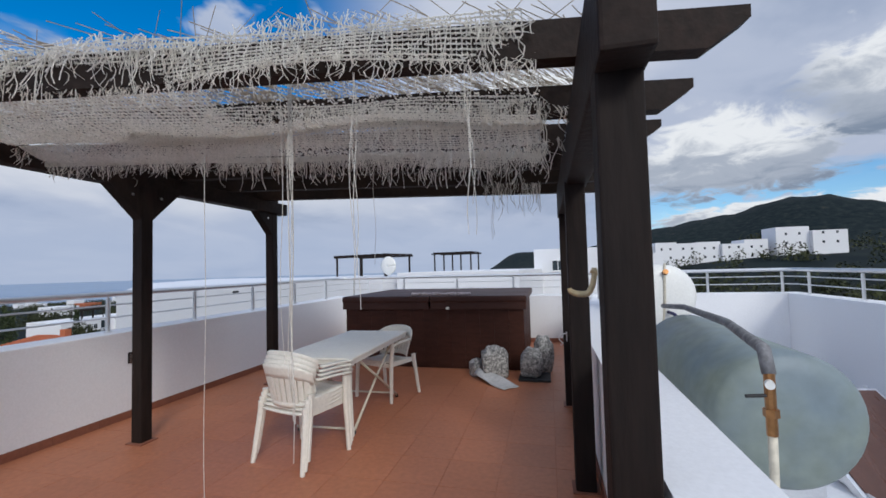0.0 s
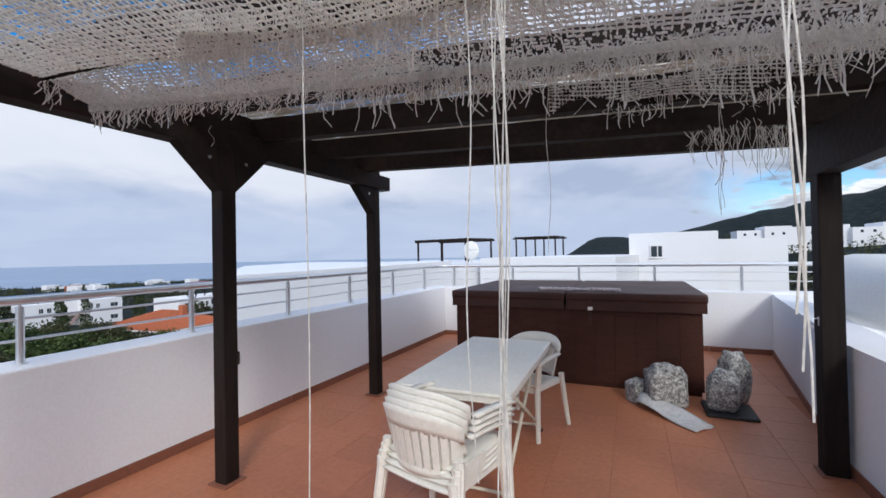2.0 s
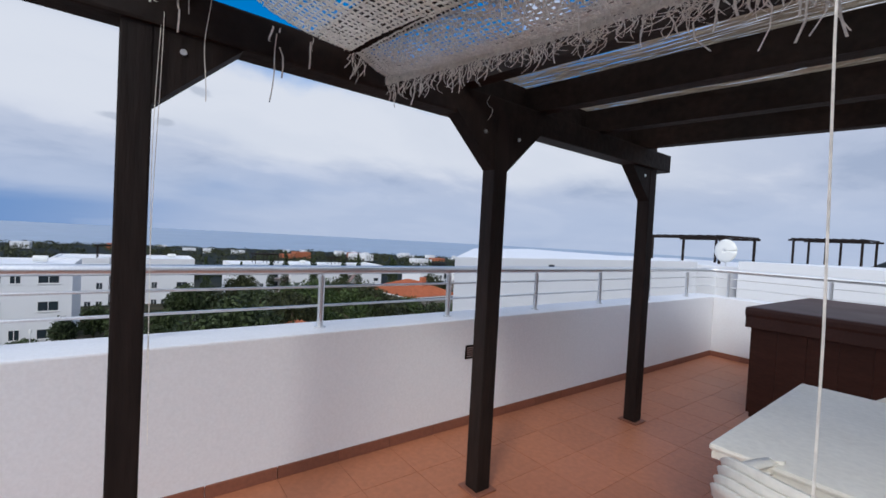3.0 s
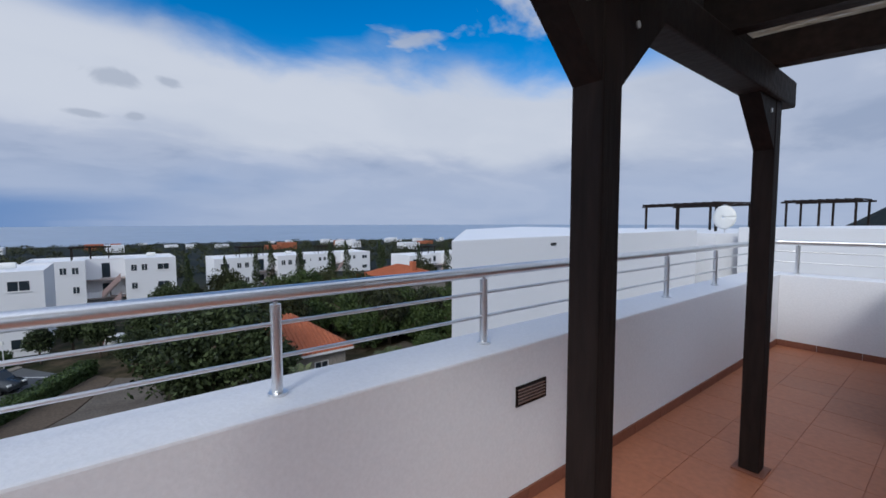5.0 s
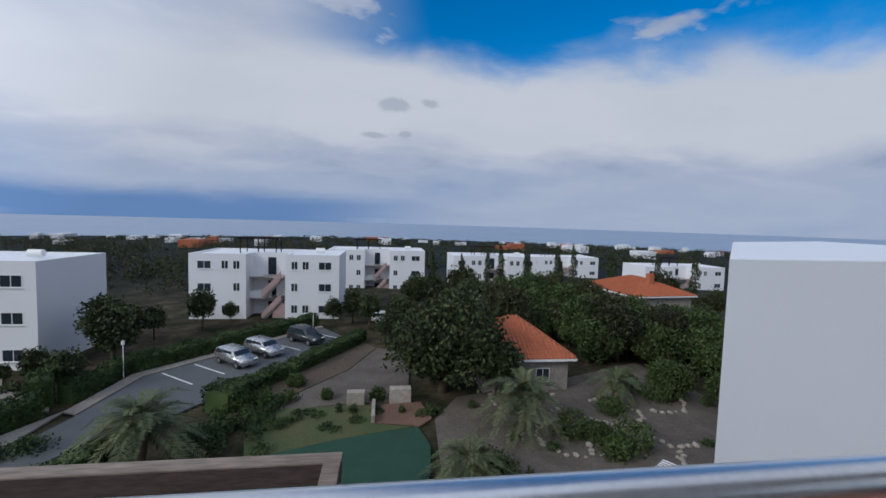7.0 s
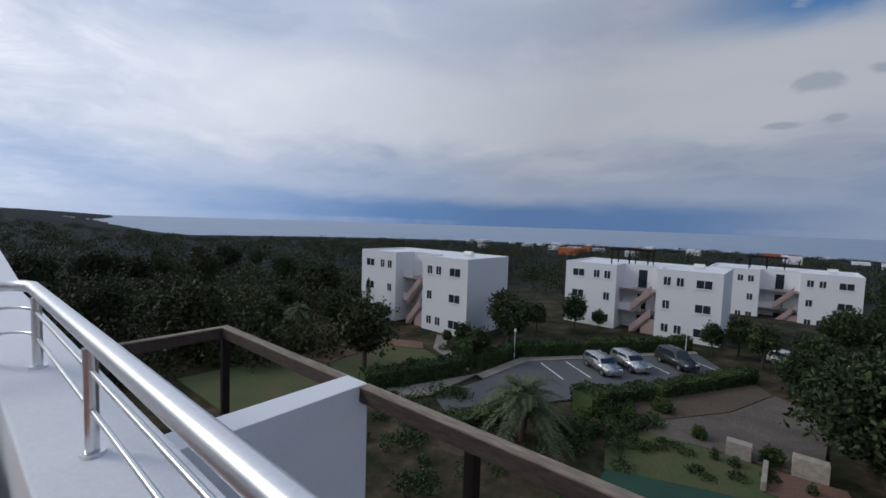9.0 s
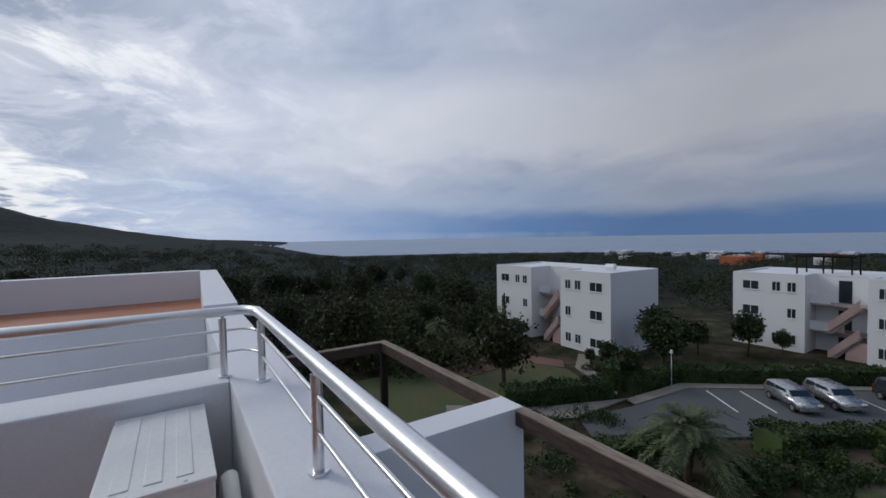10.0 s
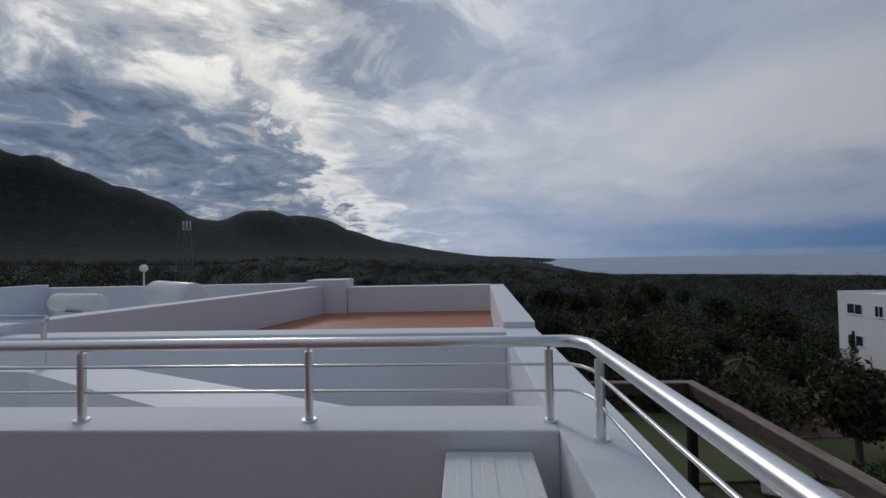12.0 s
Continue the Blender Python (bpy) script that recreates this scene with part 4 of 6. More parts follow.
def plastic_chair(at, rz):
    """Moulded garden armchair; it faces local +y."""
    t = thing("garden_chair", at, "white moulded plastic garden armchair with a slatted back", "chair", "white garden chairs", rz)
    seat = [[Vector((x * (0.22 + 0.02 * (y > 0)), y * 0.22 + 0.02, 0.42 + 0.012 * abs(x) ** 2 - 0.018 * (1 - abs(y)) + 0.015 * y)) for x in np.linspace(-1, 1, 9)] for y in np.linspace(-1, 1, 7)]
    part("seat", sheet_solid(bmesh.new(), seat, 0.012), PLASTIC, t, smooth=True)

    def back_point(a, h):   # a: -1..1 round the back, h: 0..1 up
        ang = a * 1.05
        r = 0.245 + 0.05 * h
        return Vector((r * math.sin(ang) * 1.05, -0.20 - 0.07 * h + 0.26 * (1 - math.cos(ang)), 0.42 + 0.36 * h * (1 - 0.22 * abs(a) ** 2.5)))

    band = [[back_point(a, h) for a in np.linspace(-1, 1, 17)] for h in (0.70, 0.80, 0.90, 1.0)]
    part("top_rail", sheet_solid(bmesh.new(), band, 0.014), PLASTIC, t, smooth=True)
    low = [[back_point(a, h) for a in np.linspace(-0.9, 0.9, 13)] for h in (0.06, 0.12, 0.18)]
    part("lower_rail", sheet_solid(bmesh.new(), low, 0.012), PLASTIC, t, smooth=True)
    for k in range(11):
        a = -0.82 + 1.64 * k / 10
        s = [[back_point(a + d, h) for d in (-0.062, 0.062)] for h in (0.15, 0.32, 0.5, 0.62, 0.72)]
        part("back_slat", sheet_solid(bmesh.new(), s, 0.010), PLASTIC, t)
    for s in (-1, 1):
        arm = [[Vector((s * (0.262 + 0.018 * u + w), -0.10 + 0.36 * u, 0.655 - 0.01 * u - 0.02 * u ** 4)) for w in (-0.024, 0.0, 0.024)] for u in np.linspace(0, 1, 7)]
        part("armrest", sheet_solid(bmesh.new(), arm, 0.014), PLASTIC, t, smooth=True)
        for yy, y2, top in ((0.22, 0.25, 0.645), (-0.19, -0.25, 0.46)):
            leg = bmesh.new()
            tube(leg, [(s * 0.268 if yy > 0 else s * 0.235, yy, top), (s * 0.255 if yy > 0 else s * 0.24, yy + 0.01 * (yy > 0), 0.40), (s * 0.265, y2, 0.0)], [0.026, 0.024, 0.018], 6)
            part("leg", leg, PLASTIC, t)
        part("apron", blk((s * 0.225 - 0.006, -0.19, 0.375), (s * 0.225 + 0.006, 0.22, 0.42), 0.004), PLASTIC, t)
    part("apron", blk((-0.22, 0.225, 0.375), (0.22, 0.237, 0.42), 0.004), PLASTIC, t)
    return t


first_chair = plastic_chair((2.48, -0.36, 0), -14)
for k in (1, 2, 3):
    copy_thing(first_chair, pose(2.48 + 0.005 * k, -0.36 + 0.012 * k, 0.03 * k, 0, 0, -14 + (k % 2)))
copy_thing(first_chair, pose(2.56, 1.30, 0, 0, 0, 160))


# ---- sacks and litter by the hot tub ----
SACK = material("speckled_grey_sacking", (0.42, 0.41, 0.39), 0.9, vary=0.75, scale=28, fine=70, bump=0.5, tint=(0.05, 0.05, 0.055))
PAPER = material("grey_sheet_plastic", (0.50, 0.49, 0.48), 0.6, vary=0.15, scale=6, bump=0.1)


def sack(at, w, d, h, seed, rz):
    bm = bmesh.new()
    bmesh.ops.create_icosphere(bm, subdivisions=3, radius=1)
    for v in bm.verts:
        c = v.co.copy()
        for i in range(3):
            c[i] = math.copysign(abs(c[i]) ** 0.45, c[i])
        n = noise.noise(c * 1.8 + Vector((seed, 0, 0))) * 0.2 + noise.noise(c * 5 + Vector((0, seed, 0))) * 0.09
        c *= 1 + n
        if c.z > 0.6:
            c.x *= 0.8
            c.y *= 0.8
        v.co = Vector((c.x * w / 2, c.y * d / 2, max(0, (c.z + 0.9) * h / 1.9)))
    ob = solid("rubble_sack", bm, SACK, "mottled grey sack standing on the terracotta floor", "sack", "grey sacks", smooth=True)
    ob.matrix_basis = pose(*at, 0, 0, rz)


sack((3.70, 2.22, 0), 0.34, 0.28, 0.42, 1.0, 10)
sack((3.46, 2.30, 0), 0.20, 0.20, 0.22, 4.0, 40)
sack((4.18, 2.26, 0.03), 0.25, 0.24, 0.36, 7.0, -15)
sack((4.33, 2.62, 0.0), 0.22, 0.24, 0.50, 9.0, 25)


def folded_sheet():
    grid = [[Vector((-0.32 + 0.64 * u, (-0.14 + 0.28 * v) * (0.35 + 0.65 * u), 0.008 + 0.14 * (1 - u) * (0.4 + 0.6 * v) + 0.012 * math.sin(u * 7 + v * 4))) for v in np.linspace(0, 1, 7)] for u in np.linspace(0, 1, 11)]
    ob = solid("plastic_sheet", sheet_solid(bmesh.new(), grid, 0.004), PAPER, "crumpled grey plastic sheet lying on the floor", "sheet", smooth=True)
    ob.matrix_basis = pose(3.72, 1.93, 0.0, 0, 0, -38)


folded_sheet()
solid("plant_tray", blk((4.02, 2.06, 0.0), (4.42, 2.46, 0.03), 0.008), RUBBER, "black plastic tray under the grey sacks", "tray")


# ---- air conditioner by the corner ----
def air_conditioner():
    t = thing("air_conditioner", (0, 0, 0), "white outdoor air conditioner unit standing beside the parapet", "air conditioner")
    x0, x1, y0, y1, z1 = 0.30, 0.69, -4.53, -3.68, 0.80
    part("casing", blk((x0, y0, 0.08), (x1, y1, z1 - 0.02), 0.012), ENAMEL, t)
    lid = part("lid", blk((x0 - 0.006, y0 - 0.004, z1 - 0.02), (x1 + 0.006, y1 + 0.006, z1), 0.006), ENAMEL, t, "white enamelled lid with pressed ribs")
    for k in range(3):
        xx = x0 + 0.07 + 0.105 * k
        part("rib", blk((xx, y0 + 0.05, z1 - 0.001), (xx + 0.06, y1 - 0.06, z1 + 0.005), 0.003), ENAMEL, lid)
    for xx in (x0 + 0.05, x1 - 0.08):
        part("foot", blk((xx, y0 + 0.05, 0.0), (xx + 0.03, y1 - 0.05, 0.08), 0.003), RUBBER, t)
    fan = part("fan_guard", rod(bmesh.new(), (x1, -4.0, 0.45), (x1 + 0.012, -4.0, 0.45), 0.24, 28), RUBBER, t)
    part("screw", rod(bmesh.new(), (x0 + 0.1, y1 - 0.02, z1), (x0 + 0.1, y1 - 0.02, z1 + 0.004), 0.008, 8), STEEL, t)
    part("screw", rod(bmesh.new(), (x1 - 0.1, y1 - 0.02, z1), (x1 - 0.1, y1 - 0.02, z1 + 0.004), 0.008, 8), STEEL, t)
    solid("insulated_hose", tube(bmesh.new(), [(0.235, -3.66, 0.0), (0.235, -3.68, 0.45), (0.235, -3.74, 0.62), (0.235, -3.86, 0.68), (0.235, -3.97, 0.62), (0.235, -4.0, 0.45), (0.235, -4.0, 0.0)], 0.034, 12),
          ENAMEL, "white insulated hose looping beside the air conditioner", "hose", smooth=True)


air_conditioner()


# ---- solar tanks on the lower roof ----
def drum(bm, a, b, r, seg=36):
    """A tank with domed ends."""
    a, b = Vector(a), Vector(b)
    d = (b - a).normalized()
    pts, rad = [], []
    for k in range(5):
        s = k / 4 * math.pi / 2
        pts.append(a - d * 0.10 * r * 2 * math.cos(s)), rad.append(max(0.01, r * math.sin(s)))
    for k in range(5):
        s = (4 - k) / 4 * math.pi / 2
        pts.append(b + d * 0.10 * r * 2 * math.cos(s)), rad.append(max(0.01, r * math.sin(s)))
    return tube(bm, pts, rad, seg)


def grey_tank():
    t = thing("water_tank", (0, 0, 0), "large grey galvanised water tank lying on the lower roof", "tank")
    part("shell", drum(bmesh.new(), (5.66, -0.72, 0.60), (5.60, 0.75, 0.63), 0.37), TANKMET, t, smooth=True)
    for y, x in ((-0.4, 5.64), (0.45, 5.61)):
        part("cradle", blk((x - 0.32, y - 0.04, -0.55), (x + 0.32, y + 0.04, 0.36), 0.004), STEEL, t)
    return t


grey_tank()


def white_tank():
    t = thing("solar_water_tank", (0, 0, 0), "white cylindrical solar water tank on a metal frame", "tank")
    a, b = Vector((5.72, 1.95, 1.08)), Vector((5.54, 3.3, 1.08))
    part("shell", drum(bmesh.new(), a, b, 0.36), ENAMEL, t, smooth=True)
    part("end_strap", tube(bmesh.new(), [(5.74, 1.93, 1.45), (5.72, 1.875, 1.3), (5.71, 1.87, 1.0), (5.69, 1.92, 0.74)], 0.014, 6), CREAM, t, "cream plastic conduit down the tank end")
    part("valve", rod(bmesh.new(), (5.73, 1.90, 1.34), (5.73, 1.85, 1.36), 0.03, 10), BRASS, t)
    part("pipe", tube(bmesh.new(), [(5.74, 1.88, 0.90), (5.79, 1.82, 0.88), (5.88, 1.72, 0.72), (5.96, 1.62, 0.55)], 0.02, 8), BLUEP, t, "dark blue plastic pipe", smooth=True)
    for x, y in ((5.5, 2.15), (5.95, 2.15), (5.3, 3.15), (5.78, 3.2)):
        part("leg", blk((x - 0.02, y - 0.02, -0.55), (x + 0.02, y + 0.02, 0.75), 0.003), STEEL, t)


BLUEP = material("dark_blue_pipe", (0.03, 0.03, 0.10), 0.4, vary=0.1)
white_tank()


def solar_panel(at, rz, tilt):
    t = thing("solar_collector", at, "brown glazed solar collector tilted on the roof", "solar collector", "solar collectors", rz)
    m = pose(0, 0, 0, tilt, 0, 0)
    part("tray", blk((-0.5, -0.95, 0.0), (0.5, 0.95, 0.08), 0.01, None), STEEL, t).matrix_basis = m
    part("absorber", blk((-0.46, -0.91, 0.081), (0.46, 0.91, 0.09)), COLLECT, t).matrix_basis = m
    part("stand", rod(bmesh.new(), (-0.45, 0.85, -0.05), (-0.45, 0.85, 0.55), 0.02, 8), STEEL, t)
    part("stand", rod(bmesh.new(), (0.45, 0.85, -0.05), (0.45, 0.85, 0.55), 0.02, 8), STEEL, t)
    part("frame_rail", rod(bmesh.new(), (-0.45, -0.9, -0.05), (-0.45, 0.9, -0.05), 0.02, 8), STEEL, t)


COLLECT = material("brown_collector", (0.13, 0.055, 0.035), 0.3, vary=0.2, scale=2, stretch=(6, 1, 1))
solar_panel((7.45, 3.4, -0.46), 8, 30)
solar_panel((7.35, 1.2, -0.46), 8, 30)


def valve_pipe():
    t = thing("supply_pipe", (0, 0, 0), "cream water pipe with a brass valve beside the grey tank", "pipe")
    part("riser", tube(bmesh.new(), [(5.22, -1.54, -0.55), (5.23, -1.53, 0.3), (5.24, -1.52, 0.82)], 0.016, 10), CREAM, t, smooth=True)
    part("valve_body", rod(bmesh.new(), (5.24, -1.52, 0.80), (5.24, -1.52, 1.04), 0.019, 10), BRASS, t)
    part("nut", rod(bmesh.new(), (5.24, -1.52, 0.87), (5.24, -1.52, 0.90), 0.027, 6), BRASS, t)
    part("lever", rod(bmesh.new(), (5.24, -1.52, 0.95), (5.15, -1.54, 0.95), 0.007, 8), RUBBER, t)
    part("gauge", rod(bmesh.new(), (5.23, -1.54, 1.0), (5.22, -1.57, 1.0), 0.016, 14), ENAMEL, t)
    part("lagging", tube(bmesh.new(), [(5.24, -1.52, 1.03), (5.24, -1.49, 1.12), (5.40, -0.7, 1.12), (5.55, 0.6, 1.08), (5.66, 1.75, 0.98)], 0.024, 10), LAG, t, "grey foam pipe lagging", smooth=True)


LAG = material("grey_pipe_lagging", (0.20, 0.20, 0.21), 0.8, vary=0.3, scale=9, fine=40, bump=0.4)
valve_pipe()


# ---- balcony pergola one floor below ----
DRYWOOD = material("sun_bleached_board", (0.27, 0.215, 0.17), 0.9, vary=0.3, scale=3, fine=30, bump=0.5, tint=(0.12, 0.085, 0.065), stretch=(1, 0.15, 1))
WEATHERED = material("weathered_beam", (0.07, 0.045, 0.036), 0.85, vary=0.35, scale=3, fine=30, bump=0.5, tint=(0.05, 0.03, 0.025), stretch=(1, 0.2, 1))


def balcony():
    wall("wall_balcony", (-3.25, -6.16, -12.5), (-0.201, -5.74, -0.47), "white rendered wall between two balconies")
    t = thing("balcony_pergola", (0, 0, 0), "weathered brown timber pergola frame over a lower balcony", "pergola")
    for y0, y1 in ((-5.735, -1.70), (-9.95, -6.165)):
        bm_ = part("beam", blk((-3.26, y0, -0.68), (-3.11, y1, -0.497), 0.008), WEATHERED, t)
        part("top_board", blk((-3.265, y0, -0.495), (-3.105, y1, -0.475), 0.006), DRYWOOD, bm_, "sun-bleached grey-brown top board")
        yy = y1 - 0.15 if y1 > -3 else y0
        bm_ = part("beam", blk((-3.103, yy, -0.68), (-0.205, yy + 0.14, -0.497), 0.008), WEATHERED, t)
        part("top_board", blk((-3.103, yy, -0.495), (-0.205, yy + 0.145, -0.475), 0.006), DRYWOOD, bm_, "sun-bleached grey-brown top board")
        part("post", blk((-3.25, yy + 0.01, -12.3), (-3.12, yy + 0.13, -0.685), 0.01), DARKWOOD, t)
    part("post", blk((-3.25, -4.05, -12.3), (-3.12, -3.92, -0.685), 0.01), DARKWOOD, t)
    solid("balcony_floor", blk((-3.3, -9.9, -3.2), (-0.201, -1.7, -3.0), 0.01), PAVE, "paved floor of the lower balcony", "floor", kind="structure")


balcony()

# ---- white apartment blocks ----
def window(parent, x, z, w, h, y=0.0):
    fr = bmesh.new()
    t = 0.07
    for lo, hi in (((x - w / 2, y - 0.03, z), (x - w / 2 + t, y + 0.03, z + h)), ((x + w / 2 - t, y - 0.03, z), (x + w / 2, y + 0.03, z + h)),
                   ((x - w / 2 + t, y - 0.03, z), (x + w / 2 - t, y + 0.03, z + t)), ((x - w / 2 + t, y - 0.03, z + h - t), (x + w / 2 - t, y + 0.03, z + h)),
                   ((x - 0.03, y - 0.028, z + t), (x + 0.03, y + 0.02, z + h - t))):
        box(fr, lo, hi)
    win = part("window", fr, FRAMEW, parent)
    part("pane", blk((x - w / 2 + t, y - 0.012, z + t), (x + w / 2 - t, y + 0.01, z + h - t)), GLASS, win)
    part("sill", blk((x - w / 2 - 0.08, y - 0.09, z - 0.06), (x + w / 2 + 0.08, y + 0.02, z - 0.002)), FRAMEW, win)


BLUSH = material("pinkish_stair_render", (0.42, 0.30, 0.28), 0.85, vary=0.15, scale=0.8)
CONC = material("pinkish_concrete", (0.36, 0.30, 0.28), 0.85, vary=0.15, scale=0.8)


def apartment(at, rz, w, d, h, roof_pergola=True):
    """Three-storey flat-roofed block with a recessed open stair; its front is local -y."""
    top = thing("apartment_building", at, "white three-storey apartment block with a recessed open stair", "building", "white apartment blocks", rz)
    a = w * 0.13
    part("wall", blk((-w / 2, 0, 0), (-a, d, h)), WHITE, top)
    part("wall", blk((a, 0, 0), (w / 2, d, h)), WHITE, top)
    part("wall", blk((-a, 3.4, 0), (a, d - 0.02, h - 0.03)), WHITE, top)
    for x0, x1, y0 in ((-w / 2 + 0.3, -a - 0.29, 0.3), (a + 0.29, w / 2 - 0.3, 0.3), (-a - 0.29, a + 0.29, 3.7)):
        part("roof", blk((x0, y0, h - 0.02), (x1, d - 0.3, h + 0.03)), CAP, top)
    for lo, hi in (((-w / 2, 0, h), (-a, 0.28, h + 0.22)), ((a, 0, h), (w / 2, 0.28, h + 0.22)), ((-a - 0.28, 0.28, h), (-a, 3.4, h + 0.22)), ((a, 0.28, h), (a + 0.28, 3.4, h + 0.22)), ((-a - 0.28, 3.4, h), (a + 0.28, 3.68, h + 0.22)),
                   ((-w / 2, d - 0.28, h), (w / 2, d, h + 0.22)), ((-w / 2, 0.28, h), (-w / 2 + 0.28, d - 0.28, h + 0.22)), ((w / 2 - 0.28, 0.28, h), (w / 2, d - 0.28, h + 0.22))):
        part("parapet", blk(lo, hi), WHITE, top)
    part("tank", drum(bmesh.new(), (w * 0.3, d * 0.5, h + 0.5), (w * 0.3 + 1.2, d * 0.5, h + 0.5), 0.35, 12), ENAMEL, top)
    st = h / 3
    for f in range(3):
        z = f * st + 1.15
        for s in (-1, 1):
            outer, inner = s * (w / 2 - 1.9), s * (a + 1.2)
            window(top, outer, z, 1.75, 1.1)
            window(top, inner, z, 0.9, 1.15)
            if f != 1:
                window(top, inner + s * 1.45, z, 0.9, 1.15)
    # stair bay: covered landings, solid white balustrades and one open flight to each floor
    for f in (1, 2):
        z = f * st
        land = part("landing", blk((-a, 1.5, z - 0.2), (a, 3.4, z)), CONC, top)
        part("balustrade", blk((-a, 1.5, z), (a * (0.15 if f == 1 else -0.3), 1.62, z + 1.0)), WHITE, land)
    for f in range(2):
        x0, x1, z0 = -a * 0.25, a * 0.75, f * st
        prof = [(x0, z0)]
        for k in range(14):
            prof += [(x0 + (x1 - x0) * k / 14, z0 + (k + 1) * st / 14), (x0 + (x1 - x0) * (k + 1) / 14, z0 + (k + 1) * st / 14)]
        prof += [(x1, z0 + st - 0.4), (x0 + 0.35, z0)]
        side = [(x0, z0 + 0.15), (x1, z0 + st - 0.2), (x1, z0 + st + 0.9), (x0, z0 + 1.1)]
        for name, pr, y0, y1, mat in (("stair_flight", prof, 0.42, 1.45, CONC), ("stair_wall", side, 0.28, 0.40, BLUSH)):
            bm = bmesh.new()
            near, far = [bm.verts.new((x, y0, z)) for x, z in pr], [bm.verts.new((x, y1, z)) for x, z in pr]
            bm.faces.new(near), bm.faces.new(far[::-1])
            for i in range(len(pr)):
                bm.faces.new((near[i], far[i], far[(i + 1) % len(pr)], near[(i + 1) % len(pr)]))
            bmesh.ops.recalc_face_normals(bm, faces=bm.faces)
            part(name, bm, mat, top)
    part("ground_wall", blk((a * 0.3, 0.5, 0.0), (a, 0.62, st * 0.8)), BLUSH, top)
    for f in range(3):
        part("door", blk((-0.55, 3.36, f * st + 0.05), (0.55, 3.4, f * st + (2.15 if f < 2 else 2.5))), GLASS, top)
    if roof_pergola:
        p = thing("roof_pergola", Vector(at) + Matrix.Rotation(radians(rz), 3, "Z") @ Vector((-w * 0.1, d * 0.35, h + 0.03)), "dark timber pergola on a flat white roof", "pergola", "far roof pergolas", rz)
        far_pergola_parts(p, 4.8, 3.0, 2.1)
    return top


def far_pergola_parts(p, lx, ly, h):
    for x in (-lx / 2, 0, lx / 2):
        for y in (0, ly):
            part("post", blk((x - 0.07, y - 0.07, 0), (x + 0.07, y + 0.07, h - 0.1)), DARKWOOD, p)
    for y in (0, ly):
        part("beam", blk((-lx / 2 - 0.4, y - 0.06, h - 0.1), (lx / 2 + 0.4, y + 0.06, h + 0.06)), DARKWOOD, p)
    for k in range(9):
        x = -lx / 2 + lx * k / 8
        part("rafter", blk((x - 0.04, -0.4, h + 0.06), (x + 0.04, ly + 0.4, h + 0.18)), DARKWOOD, p)


apartment((-58, -16.9, -12.6), 90, 19.2, 10, 8.9)
apartment((-39.3, -40.1, -12.6), 90, 19.2, 9.1, 9.6, roof_pergola=False)
apartment((-86, -2.6, -14.1), 90, 19.5, 10, 9.2)
apartment((-92, 24, -15.4), 90, 19.5, 10, 9.2)
apartment((-118, 52, -17.5), 90, 22, 10, 9.2)
apartment((-95, 74, -17.5), 90, 22, 10, 9.2)

# ---- neighbouring houses of the row ----
def plain_house(poly, z0, z1, label, name="neighbour_house"):
    t = thing(name, (0, 0, 0), label, "house", "white houses of the row")
    part("wall", prism(poly, z0, z1), WHITE, t)
    cx, cy = sum(p[0] for p in poly) / len(poly), sum(p[1] for p in poly) / len(poly)
    part("roof", prism([(cx + (x - cx) * 0.97, cy + (y - cy) * 0.97) for x, y in poly], z1 - 0.05, z1 + 0.012), CAP, t)
    return t


nh = plain_house([(-7.8, 6.2), (-8.2, 14), (-8.7, 26), (-26, 30), (-20, 17.5)], -12.5, 0.97, "plain white rendered side of a neighbouring house")
part("vent", blk((-8.10, 11.15, 0.66), (-8.02, 11.45, 0.74)), RUBBER, nh)
plain_house([(-24, 30.5), (-8, 27), (-2, 44), (-20, 48)], -12.5, 0.75, "white flat-roofed house with roof clutter")
plain_house([(-7.0, 27.5), (2.5, 26), (4.5, 40), (-3, 42)], -12.5, 1.15, "white flat-roofed house of the row")
h4 = plain_house([(3.2, 36.0), (9.4, 35.2), (10.6, 44), (4.2, 45)], -12.5, 2.9, "white house with a small dark window")
window(h4, 5.3, 0.9, 1.1, 1.0, 35.7)
plain_house([(9.6, 45), (16, 44), (17, 54), (10, 55)], -12.5, 2.4, "white flat-roofed house of the row")
plain_house([(-60, 66), (-20, 58), (-16, 70), (-56, 82)], -14, -0.6, "white flat-roofed houses further down the row")
plain_house([(-40, 48), (-24, 45), (-20, 54), (-37, 58)], -14, -0.3, "white flat-roofed house with a low parapet")

p = thing("roof_pergola", (-13.2, 34.2, 0.76), "dark timber pergola on a flat white roof", "pergola", "far roof pergolas", -18)
far_pergola_parts(p, 6.4, 3.6, 2.0)
p = thing("roof_pergola", (-6.6, 45.4, 0.75), "dark timber pergola on a flat white roof", "pergola", "far roof pergolas", -8)
far_pergola_parts(p, 4.6, 3.0, 2.4)


def dish(at, r, rz):
    t = thing("satellite_dish", at, "round white satellite dish on a roof", "satellite dish", rz=rz)
    grid = [[Vector((r * q * math.cos(a), 0.22 * r * q * q, r * q * math.sin(a))) for q in (0.05, 0.3, 0.55, 0.8, 1.0)] for a in np.linspace(0, 2 * math.pi, 25)]
    part("reflector", sheet_solid(bmesh.new(), grid, 0.02), ENAMEL, t, smooth=True)
    part("mast", rod(bmesh.new(), (0, 0.25, -1.0), (0, 0.25, 0.1), 0.05, 8), STEEL, t)


dish((-8.2, 28.5, 1.75), 0.75, -15)


